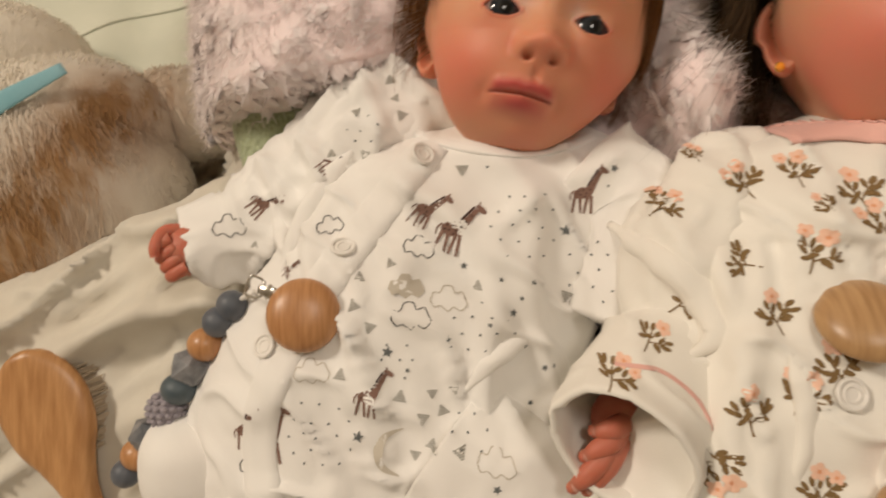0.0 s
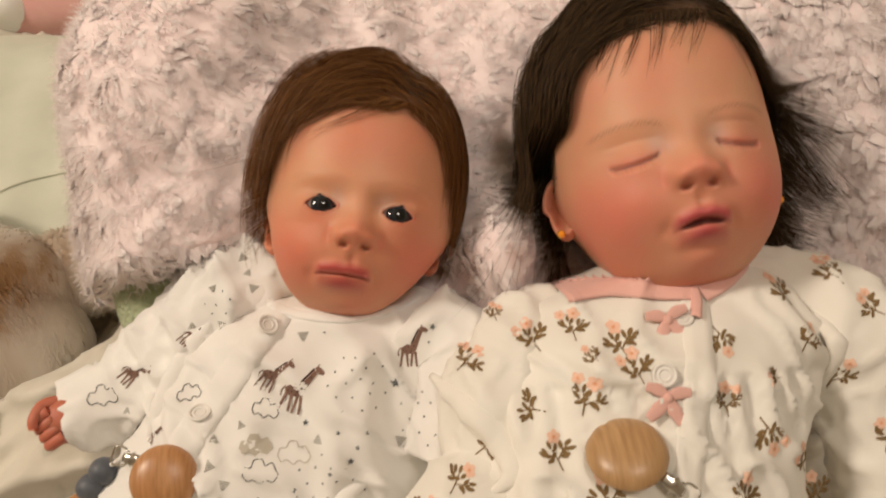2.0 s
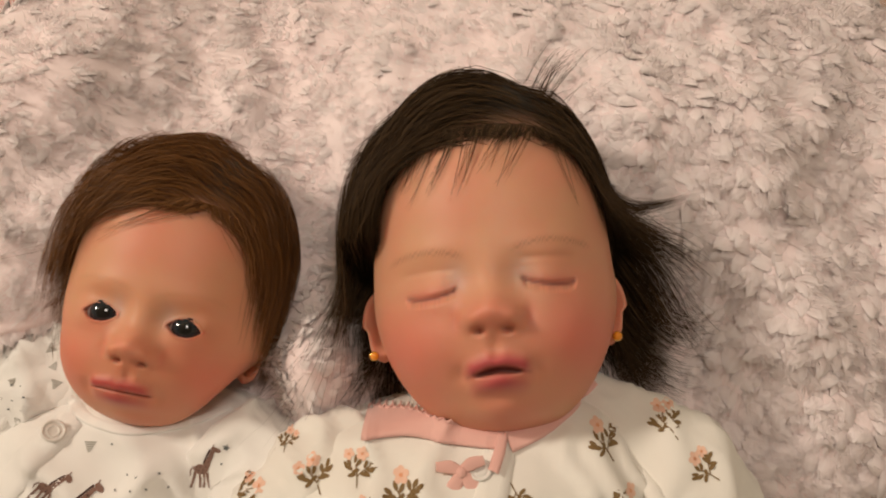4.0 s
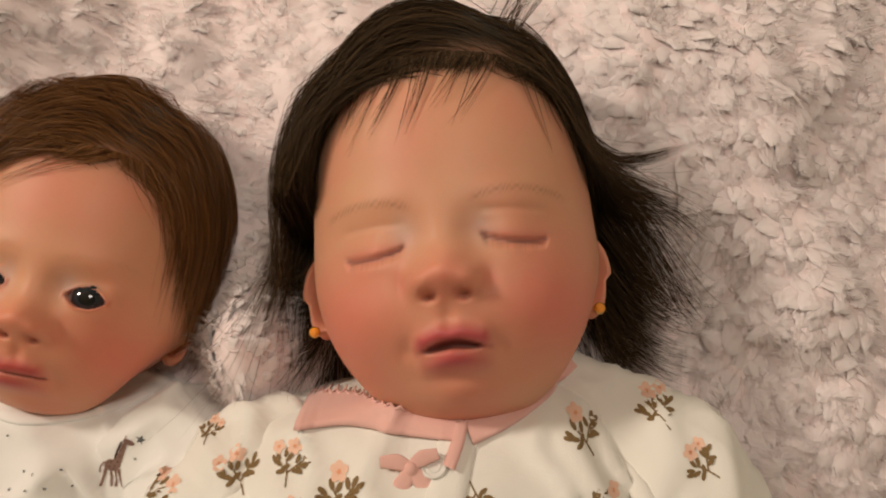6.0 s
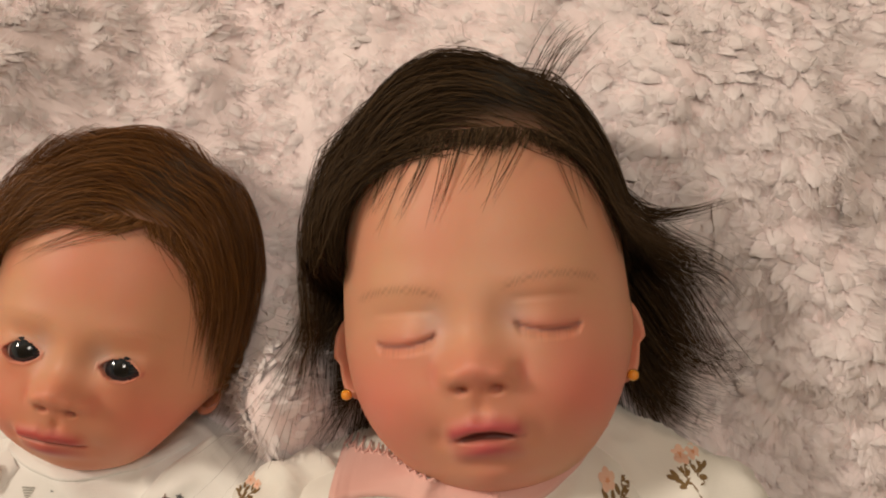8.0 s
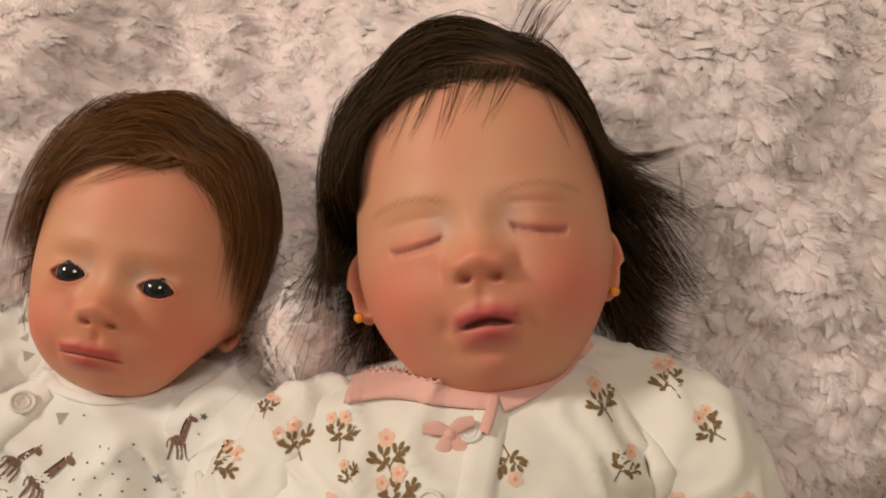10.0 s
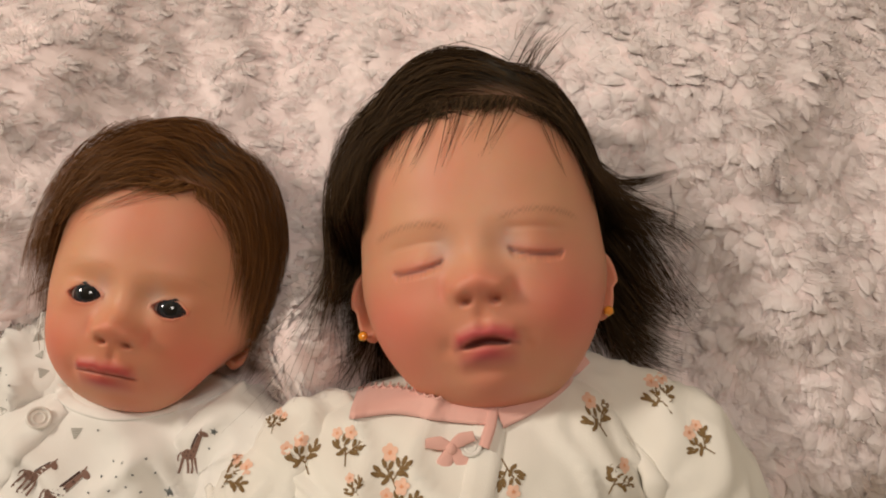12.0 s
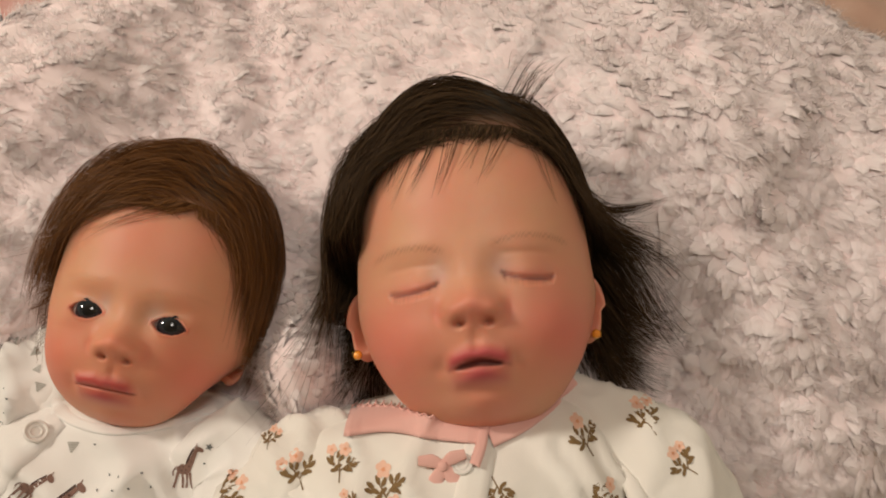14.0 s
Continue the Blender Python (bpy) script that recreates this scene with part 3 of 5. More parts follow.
def ear(side, f):
    """A small ear: a dished disc with a rolled rim and a lobe."""
    n, m = 12, 36
    r = np.linspace(0.02, 1.0, n)
    a = np.linspace(0, 2 * math.pi, m, endpoint=False)
    Rr, A = np.meshgrid(r, a, indexing="ij")
    ly, lz = np.sin(A) * Rr * 0.0165, np.cos(A) * Rr * np.where(np.sin(A) < 0, 0.0078, 0.0105)
    lift = 0.0035 * np.exp(-((Rr - 0.83) / 0.16) ** 2) - 0.0035 * np.exp(-(Rr / 0.45) ** 2) - 0.001 * ease(0.9, 1, Rr)
    lift = lift + 0.0015 * np.exp(-((ly + 0.013) / 0.005) ** 2)
    outer = np.stack([side * (0.0035 + lift), ly, lz], -1)
    back = np.stack([side * (-0.0020 + 0 * lift), ly * 0.9, lz * 0.9], -1)
    p = np.concatenate([outer, back[::-1]], 0).reshape(-1, 3)
    faces = grid(2 * n, m, False, True).tolist()
    c, s = math.cos(radians(f["ear_out"] * side)), math.sin(radians(f["ear_out"] * side))
    p = np.stack([p[:, 0] * c - p[:, 2] * s, p[:, 1], p[:, 2] * c + p[:, 0] * s], 1)
    p = p + np.array([side * (f["wide"] + ((-0.0030 if side < 0 else -0.0058) if f["ears"] else -0.0090 if side < 0 else -0.0140)), f["ear_y"], 0.002 if f["ears"] else -0.006])
    return p, faces


def strands(f, count, seed, length, stray, width, steps=10, lift_most=0.11):
    """Rooted hair that follows the head from the parting and stays off the face."""
    rng = np.random.default_rng(seed)
    lat, lon = np.arcsin(rng.uniform(-0.45, 1.0, count * 3)), rng.uniform(-math.pi, math.pi, count * 3)
    x, y, z = skull(lat, lon, f)
    ok = above_hairline(x, y, z, f) > rng.uniform(-0.005, 0.014, count * 3)
    p = np.stack([x, y, z], 1)[ok][:count]
    n = len(p)
    sgn = np.where(p[:, 0] - f["part"] < rng.normal(0, 0.0055, n), -1.0, 1.0)
    long = length * rng.uniform(0.75, 1.1, n) * np.where(sgn < 0, f["long"][0], f["long"][1])
    long = long * np.where(p[:, 1] < 0.004, 1.0 if f["ears"] else 0.45, 1.0)
    step = (long / (steps - 1))[:, None]
    lift = rng.uniform(0.015, lift_most, n) * (1 + np.where(sgn < 0, f["bulk"] - 1, 0.0) * ease(0.0, -0.04, p[:, 0]))
    wild = rng.normal(0, stray, (n, 3))
    lock = fold(p, 70, seed * 3.1)[:, None] * np.array([[0.5, 0.4, 0.3]]) * stray * 3
    flick = np.where(sgn < 0, f["flick"][0], f["flick"][1]) * rng.uniform(0.2, 1.0, n)
    brim = rng.normal(1.0, 0.045, n)
    line = [p]
    for k in range(1, steps):
        w = k / (steps - 1)
        rel = p - np.array([f["part"] * 0.2, f["swirl"], 0])
        rr = np.hypot(rel[:, 0], rel[:, 1]) + 1e-6
        d = np.stack([sgn * rel[:, 1] / rr, -sgn * rel[:, 0] / rr, np.zeros(n)], 1)
        d[:, 1] -= 0.05
        d[:, 2] += np.where(p[:, 2] > 0.02, -0.10, 0.12) * (1 - w) + f["fringe"] * (p[:, 2] > 0.0) * (p[:, 1] > 0.03) * 0.25
        d = d + wild * (0.3 + w) + lock * w
        low = (ease(0.012, -0.022, p[:, 1]) * (sgn < 0) + ease(f["flare"], f["flare"] - 0.03, p[:, 1]) * (sgn > 0))[:, None]
        fall = np.stack([sgn * flick * (0.35 + 1.2 * w), -0.85 + 1.5 * flick * max(0.0, w - 0.35) ** 1.2, -0.12 + 0 * flick], 1) + wild * 1.2 + lock * 2.2
        d = d * (1 - low) + fall * low
        d /= np.linalg.norm(d, axis=1)[:, None]
        p = p + d * step
        rad = np.stack([np.full(n, f["wide"]), np.where(p[:, 1] > 0, f["top"], f["low"] * 1.3), np.full(n, 0.0605)], 1)
        rho = np.linalg.norm(p / rad, axis=1)
        want = 1 + lift * min(1, w * 3)
        free = (low[:, 0] * flick) > 0.12
        k2 = np.where(rho < want, want / rho, np.where(free, 1.0, 1 + (want / rho - 1) * 0.8))
        p = p * k2[:, None]
        # off the face
        fx, fy = np.abs(p[:, 0]) / f["face"][0], np.abs(p[:, 1] - f["face"][2]) / f["face"][1]
        fr = (fx ** 3.4 + fy ** 3.4) ** (1 / 3.4) * brim
        inside = (fr < 1) & (p[:, 2] > -0.01)
        push = np.where(inside, 1 / np.maximum(fr, 0.3), 1.0)
        push = 1 + (push - 1) * 0.8
        p = np.stack([p[:, 0] * push, (p[:, 1] - f["face"][2]) * push + f["face"][2], p[:, 2] - np.where(inside, 0.012 * (1 - fr), 0)], 1)
        # behind the ears
        beside = f["ears"] * ease(0.004, -0.012, p[:, 1]) * (np.abs(p[:, 0]) < f["wide"] + 0.012)
        p[:, 2] = np.where(beside > 0, np.minimum(p[:, 2], p[:, 2] * (1 - beside) + beside * (-0.016 - 0.01 * lift / lift_most)), p[:, 2])
        out = np.sign(p[:, 0]) * f["wide"] * (0.95 + np.where(p[:, 0] < 0, 0.20, 0.26) * lift / lift_most)
        p[:, 0] = np.where((beside > 0.3) & (np.abs(p[:, 0]) < np.abs(out)), p[:, 0] * 0.5 + out * 0.5, p[:, 0])
        line.append(p)
    return ribbons(np.stack(line, 1), width, rng)


def wisps(f, seed):
    """Fine loose locks over the brow: short ones all along the hairline, and some longer."""
    rng = np.random.default_rng(seed)
    lines = []
    few, many, sweep = f["wisp"]
    for k in range(few + many):
        if k < few:
            x0 = -0.040 + 0.094 * k / few + rng.normal(0, 0.002)
            run, n = rng.uniform(0.018, 0.031), int(rng.integers(6, 12))
        else:
            x0 = rng.uniform(-0.046, 0.046)
            run, n = rng.uniform(0.004, 0.011), int(rng.integers(3, 7))
        y0 = f["hairline"] + 0.005 - 0.020 * np.clip(abs(x0) / f["temple"], 0, 1.3) ** 4.0
        lean = sweep * run * rng.uniform(0.5, 1.2) if x0 < f["part"] else run * rng.uniform(0.0, 0.7)
        for q in range(n):
            j, e = rng.normal(0, 0.0020), rng.normal(0, 0.0018)
            t = np.linspace(0, 1, 8)
            X = x0 + j * (1 - 0.6 * t) + lean * t ** 1.3 + e * t ** 2
            Y = y0 - run * rng.uniform(0.7, 1.05) * t
            r = np.clip(1 - np.abs(Y / f["top"]) ** 2.15, 0.02, 1) ** (1 / 2.15)
            cz = np.sqrt(np.clip(1 - (X / (r * f["wide"])) ** 2, 0.01, 1))
            Z = r * (0.0595 * cz + f["flat"] * (cz ** 0.5 - cz)) + 0.0012 + 0.0016 * (1 - t) ** 2 + 0.0004 * np.sin(t * 4 + k)
            lines.append(np.stack([X, Y, Z], 1))
    return ribbons(np.array(lines), 0.00015, rng)


def tails(f, seed):
    """Loose bundles of hair: middle line, spread at root and tip, count."""
    rng = np.random.default_rng(seed)
    lines = []
    for pts, a, b, count in f["tails"]:
        for _ in range(count):
            k = len(pts)
            grow = np.linspace(a, b, k)[:, None]
            drift = rng.normal(0, 1, 3) * grow + rng.normal(0, 0.25, (k, 3)) * grow
            cut = rng.uniform(0.55, 1.0)
            line = smooth_path(np.array(pts) + drift, 24)
            lines.append(line[np.linspace(0, 23 * cut, 12).astype(int)])
    return ribbons(np.array(lines), 0.00015, rng)


def ribbons(L, width, rng):
    """Thin tapering strips along lines L (n, steps, 3)."""
    n, k, _ = L.shape
    t = np.gradient(L, axis=1)
    out = L / (np.linalg.norm(L, axis=2)[..., None] + 1e-9) + rng.normal(0, 0.5, (n, 1, 3))
    side = np.cross(t, out)
    side /= np.linalg.norm(side, axis=2)[..., None] + 1e-12
    w = width * (1 - 0.85 * np.linspace(0, 1, k) ** 2)[None, :, None] * rng.uniform(0.6, 1.3, (n, 1, 1))
    p = np.stack([L - side * w, L + side * w], 2).reshape(-1, 3)
    base = (np.arange(n)[:, None] * k + np.arange(k - 1)[None]).reshape(-1, 1) * 2
    return p, (base + np.array([0, 1, 3, 2])).tolist()


def make_doll(name, label, f, hair, fists):
    T, O, s = turn_of(*f["turn"]), np.array(f["at"]), f["size"]

    def place(p):
        q = np.asarray(p) @ T.T * s
        return np.stack([O[0] + q[:, 0], O[1] + q[:, 1], O[2] - q[:, 2]], 1)

    hv, hf, hc = head(f)
    pieces, paints = [(place(hv), hf, 0)], [hc]

    def add(v, fc, slot, colour):
        pieces.append((v, fc, slot))
        paints.append(np.broadcast_to(np.array(colour), (len(v), 3)))

    for side in (-1, 1):
        v, fc = ear(side, f)
        add(place(v), fc, 0, np.array(f["skin"]) * 0.55 + np.array(f["blush"]) * 0.45)
    if f["open"]:
        for side in (-1, 1):
            c = np.array([side * (f["eye_x"] - 0.0006), f["eye_y"] + f["tilt"] * side, f["eye_z"]])
            v, fc = ball(c, (0.0092, 0.0092, 0.0092), 40, 60)
            gaze = np.array(f["gaze"])
            r = np.linalg.norm((v - c)[:, :2] - gaze * 0.0098, axis=1) + np.where(v[:, 2] < c[2], 1, 0)
            iris = ease(0.0074, 0.0067, r)[:, None]
            pupil = ease(0.0030, 0.0025, r)[:, None]
            spoke = 0.75 + 0.25 * np.sin(np.arctan2(v[:, 1] - c[1], v[:, 0] - c[0]) * 23)[:, None]
            colour = np.array([0.40, 0.33, 0.30]) * (1 - iris) + iris * np.array([0.018, 0.025, 0.032]) * spoke
            colour = colour * (1 - pupil) + pupil * 0.004
            pieces.append((place(v), fc, 1))
            paints.append(colour)
    v, fc = tube([(0, -0.040, -0.012), (0, -0.080, -0.034)], [0.026, 0.026], 6, 20)
    add(place(v), fc, 0, f["skin"])
    if f["wisp"]:
        v, fc = wisps(f, 8)
        add(place(v), fc, 2, (0, 0, 0))
    if f["tails"]:
        v, fc = tails(f, 21)
        add(place(v), fc, 2, (0, 0, 0))
    for args in hair:
        v, fc = strands(f, *args)
        add(place(v), fc, 2, (0, 0, 0))
    for v, fc, colour in fists:
        add(v, fc, 0, colour)
    verts, faces, slots = joined(*pieces)
    ob = solid(name, verts, faces, [SKIN, EYE_GLOSS, f["hair"]], slots=slots, paint=np.vstack(paints), orient=False)
    return tagged(ob, label, "doll"), place


def fist(centre, size, way, colour):
    """A curled baby hand: palm, thumb and four folded fingers."""
    x = np.array(way, float)
    x /= np.linalg.norm(x)
    zz = np.array([0, 0, -1.0])
    y = np.cross(zz, x)
    y /= np.linalg.norm(y)
    M = np.stack([x, y, np.cross(x, y)], 1)
    out = []

    def put(v, fc):
        out.append((np.asarray(v) @ M.T * size + np.array(centre), fc, colour))

    put(*ball((0, 0, 0), (1.05, 1.0, 0.80), 16, 22))
    put(*tube([(-1.1, 0, 0.1), (-0.4, 0, 0)], [0.5, 0.66], 8, 16))
    for k in range(4):
        yy = -0.62 + 0.41 * k
        put(*tube([(0.2, yy, 0.52), (0.80, yy, 0.46), (1.0, yy * 0.92, 0.0), (0.72, yy * 0.85, -0.45)], [0.27, 0.27, 0.25, 0.20], 12, 12))
    put(*tube([(-0.2, 0.75, 0.1), (0.35, 0.95, 0.4), (0.85, 0.6, 0.72), (1.05, 0.25, 0.72)], [0.3, 0.28, 0.24, 0.18], 12, 12))
    return out


def open_hand(wrist, palm, tips, size, colour):
    """A small hand deep in a cuff: wrist, palm and slender bent fingers."""
    w, c = np.array(wrist), np.array(palm)
    out = [(*tube([w, (w + c) / 2, c], [size * 0.75, size * 0.8, size * 0.85], 12, 18), colour), (*ball(c, [size * 1.05, size * 0.95, size * 0.75], 16, 22), colour)]
    for k, tip in enumerate(tips):
        e = np.array(tip)
        knuckle = c + (e - c) * 0.5 + np.array([0.0, 0.0, -0.45 * size])
        v, fc = tube([c, knuckle, c + (e - c) * 0.82 + np.array([0, 0, -0.25 * size]), e], [size * 0.34, size * 0.33, size * 0.28, size * 0.16], 16, 12)
        out += [(v, fc, colour), (*ball(e, [size * 0.19] * 3, 8, 10), colour)]
        nail = c + (e - c) * 0.97 + np.array([0, 0, -0.16 * size])
        out.append((*ball(nail, [size * 0.13, size * 0.15, size * 0.08], 8, 10), (0.70, 0.34, 0.26)))
    return out


AWAKE = dict(taper=0.32, shear=0.14, flat=0.016, temple=0.0445, nostril=0.0055, mouth_x=-0.0042, ear_out=52, tails=(), at=(0.042, 0.108, 0.335), turn=(2, -2, -11.5), size=0.87, top=0.075, low=0.0795, wide=0.0545, jowl=0.03, square=2.45, ears=False, fine=(310, 360), face=(0.0440, 0.050, -0.021), wisp=(10, 240, -1.7), eye_x=0.0204, eye_y=-0.0252, eye_w=0.0084, eye_z=0.0455,
             nose_y=-0.0385, nose=0.0102, mouth_y=-0.0600, mouth_w=0.0148, smile=-0.0003, skew=0.0, gap=0.0, cheek=0.005, tilt=0.0, open=True,
             gaze=(0.12, 0.02), brow=0.0135, brow_ink=0.12, brow_blush=1.0, hairline=0.032, part=0.018, ear_y=-0.032, swirl=-0.005, fringe=0.5, flick=(0.0, 0.05), long=(0.46, 0.60), bulk=2.7, flare=0.012,
             skin=(0.66, 0.33, 0.19), blush=(0.68, 0.18, 0.12), lip=(0.48, 0.075, 0.07), scalp=(0.055, 0.027, 0.012), hair=HAIR_BROWN)
BUNDLES = (
    ([(-0.048, 0.012, -0.012), (-0.059, -0.012, -0.014), (-0.064, -0.042, -0.010), (-0.060, -0.066, -0.004)], 0.0035, 0.0045, 300),
    ([(-0.050, 0.004, -0.014), (-0.063, -0.016, -0.012), (-0.077, -0.021, -0.008), (-0.093, -0.014, -0.004)], 0.0030, 0.0050, 150),
    ([(-0.046, -0.008, -0.016), (-0.057, -0.038, -0.014), (-0.067, -0.056, -0.008), (-0.073, -0.062, -0.004)], 0.0030, 0.0050, 150),
    ([(0.049, 0.018, -0.010), (0.064, 0.002, -0.012), (0.076, -0.020, -0.012), (0.086, -0.044, -0.008), (0.095, -0.038, -0.004)], 0.0035, 0.0050, 200),
    ([(0.050, 0.028, -0.006), (0.063, 0.016, -0.006), (0.078, 0.014, -0.002), (0.097, 0.018, 0.000)], 0.0020, 0.0010, 110),
    ([(0.050, 0.006, -0.014), (0.066, -0.022, -0.014), (0.078, -0.042, -0.010), (0.091, -0.040, -0.004)], 0.0035, 0.0050, 180),
    ([(0.050, 0.022, -0.010), (0.068, 0.004, -0.010), (0.084, -0.008, -0.006), (0.092, -0.020, -0.002)], 0.0030, 0.0050, 180),
    ([(0.026, 0.060, 0.022), (0.035, 0.073, 0.022), (0.043, 0.079, 0.020), (0.047, 0.083, 0.016)], 0.0035, 0.0060, 46),
)
ASLEEP = dict(taper=0.18, shear=0.0, flat=0.010, temple=0.0490, nostril=0.0054, mouth_x=0.0005, ear_out=68, tails=BUNDLES, at=(0.1865, 0.120, 0.312), turn=(-6.5, -2, 4.6), size=1.0, top=0.078, low=0.0805, wide=0.0520, jowl=0.06, square=2.75, ears=True, fine=(240, 260), face=(0.0500, 0.0560, -0.017), wisp=(11, 170, -0.5), eye_x=0.0226, eye_y=-0.0212, eye_w=0.0106, eye_z=0.05,
              nose_y=-0.0315, nose=0.0100, mouth_y=-0.0535, mouth_w=0.0126, smile=-0.0014, skew=0.03, gap=0.0008, cheek=0.0055, tilt=0.001, open=False,
              gaze=(0, 0), brow=0.0125, brow_ink=0.50, brow_blush=0.3, hairline=0.0375, part=0.022, ear_y=-0.030, swirl=0.0, fringe=0.4, flick=(0.42, 0.70), long=(1.5, 0.66), bulk=3.0, flare=0.030,
              skin=(0.66, 0.34, 0.205), blush=(0.68, 0.18, 0.135), lip=(0.48, 0.08, 0.09), scalp=(0.012, 0.008, 0.005), hair=HAIR_DARK)

RED_SKIN = (0.52, 0.16, 0.10)
awake, place_awake = make_doll("baby_doll", "realistic vinyl baby doll, auburn hair, dark open eyes, lying propped up", AWAKE,
                               [(22000, 1, 0.080, 0.045, 0.00014), (150, 6, 0.075, 0.2, 0.00008)], fist((-0.1185, -0.0005, 0.3535), 0.0120, (-0.85, -0.50, -0.10), RED_SKIN))
asleep, place_asleep = make_doll("baby_doll", "realistic vinyl baby doll asleep, dark hair, gold earrings", ASLEEP,
                                 [(20000, 2, 0.080, 0.085, 0.00014), (240, 3, 0.085, 0.26, 0.00008)],
                                 open_hand((0.088, -0.050, 0.304), (0.0715, -0.0650, 0.293), ((0.0560, -0.0670, 0.281), (0.0525, -0.0765, 0.281), (0.0480, -0.0880, 0.281), (0.0535, -0.0895, 0.283)), 0.0140, RED_SKIN))

# ---------------------------------------------------------------- rompers
from mathutils.bvhtree import BVHTree


def torso(keys, base, seed, gather=None):
    """A stuffed garment body; keys: v, middle u, half width, depth of the front."""
    keys = np.array(sorted(keys))
    n, m = 170, 150
    vs = np.linspace(keys[0, 0], keys[-1, 0], n)
    uc, a, top = (np.interp(vs, keys[:, 0], keys[:, k]) for k in (1, 2, 3))
    for _ in range(6):
        a[1:-1] = (a[:-2] + a[1:-1] * 2 + a[2:]) / 4
        top[1:-1] = (top[:-2] + top[1:-1] * 2 + top[2:]) / 4
    ang = np.linspace(0, 2 * math.pi, m, endpoint=False)
    c, s = np.cos(ang), np.sin(ang)
    cu = np.sign(c) * np.abs(c) ** 0.85
    su = np.sign(s) * np.abs(s) ** 0.85
    mid = (top + base) / 2
    U = uc[:, None] + a[:, None] * cu[None]
    D = mid[:, None] - (base - top)[:, None] / 2 * su[None]
    V = np.repeat(vs[:, None], m, 1)
    q = np.stack([U * 1.0 + V * 0.7, V * 0.55 - U * 0.5, D * 0.6], -1)
    ridge = 0.0046 * (crease(q, 15, seed, 0.10) - 0.3) + 0.0032 * (crease(q, 33, seed + 5, 0.11) - 0.3) + 0.0012 * fold(q, 60, seed + 8) + 0.0009 * fold(q, 120, seed + 9)
    if gather:
        v0, k = gather
        ridge = ridge + 0.0022 * np.sin(U * k + 3 * fold(q, 30, 2)) * ease(v0 + 0.002, v0 - 0.004, V) * ease(v0 - 0.05, v0 - 0.006, V)
        ridge = ridge + 0.0012 * ease(v0 - 0.003, v0 + 0.001, V)
    U, D = U + cu[None] * ridge * 0.6, D - su[None] * ridge * 1.3
    faces = grid(n, m, False, True).tolist() + [list(range(m)), list(range((n - 1) * m, n * m))]
    return np.stack([U, V, D], -1).reshape(-1, 3), faces


def hollow(points, radii, thick, n=30, sides=56, flat=1.0, crumple=0.0, seed=0.0):
    """A sleeve end that is open, with a rolled rim."""
    v1, f1 = tube(points, radii, n, sides, flat, crumple, seed, cap=False)
    v2, f2 = tube(points, [r - thick for r in radii], n, sides, flat, crumple, seed, cap=False)
    k = len(v1)
    faces = f1 + [[i + k for i in f] for f in f2]
    last = (n - 1) * sides
    lift = tube(points, [r - thick / 2 for r in radii], n, sides, flat, crumple, seed, cap=False)[0][last:]
    way = lift.mean(0) - v1[last - 4 * sides:last - 3 * sides].mean(0)
    lift = lift + way / np.linalg.norm(way) * thick * 0.55
    verts = np.vstack([v1, v2, lift])
    for j in range(sides):
        e = (j + 1) % sides
        faces += [[last + j, last + e, 2 * k + e, 2 * k + j], [2 * k + j, 2 * k + e, k + last + e, k + last + j]]
    return verts, faces


class Draper:
    """Lays flat outlines on a garment."""

    def __init__(self, *pieces):
        verts, faces, _ = joined(*pieces)
        self.tree = BVHTree.FromPolygons([tuple(v) for v in verts], faces)

    def depth(self, u, v):
        hit = self.tree.ray_cast(Vector((u, v, 0)), Vector((0, 0, 1)))[0]
        return hit[2] if hit is not None else None

    def lay(self, pts, lift):
        out, last = [], 0.31
        for u, v in pts:
            d = self.depth(u, v)
            last = last if d is None else d
            out.append((u, v, last - lift))
        return out

    def on(self, u, v, lift=0.0):
        return self.lay([(u, v)], lift)[0]

    def normal(self, u, v):
        hit = self.tree.ray_cast(Vector((u, v, 0)), Vector((0, 0, 1)))[1]
        n = np.array(hit) if hit is not None else np.array([0, 0, -1.0])
        return n if n[2] < 0 else -n


def snap_fastener(name, d, u, v, size, parent):
    o, n = np.array(d.on(u, v, 0.0013)), d.normal(u, v)
    parts = [ring(o + n * 0.0006, size, size * 0.17, n), ring(o + n * 0.0004, size * 0.55, size * 0.12, n)]
    x = np.array(Vector(n).orthogonal().normalized())
    y = np.cross(n, x)
    a = np.linspace(0, 2 * math.pi, 24, endpoint=False)
    disc = [o + n * 0.0006 + (x * math.cos(t) + y * math.sin(t)) * size * 0.98 for t in a]
    parts.append((np.array(disc + [o + n * 0.0004]), [[k, (k + 1) % 24, 24] for k in range(24)]))
    v_, f_, _ = joined(*parts)
    return solid(name, v_, f_, SNAP, parent, "white ring snap fastener")


def strip(d, pts, width, lift, n=60):
    """A band sewn on the garment along pts (u, v)."""
    line = smooth_path(np.array([(a, b, 0) for a, b in pts]), n)[:, :2]
    t = np.gradient(line, axis=0)
    t /= np.linalg.norm(t, axis=1)[:, None]
    nrm = np.stack([-t[:, 1], t[:, 0]], 1)
    cols = []
    for w, h in ((-1, -0.0004), (-0.9, lift), (-0.3, lift * 1.1), (0.3, lift * 1.1), (0.9, lift), (1, -0.0004)):
        cols.append(d.lay(line + nrm * w * width / 2, h))
    p = np.array(cols).transpose(1, 0, 2).reshape(-1, 3)
    return p, grid(n, 6).tolist()


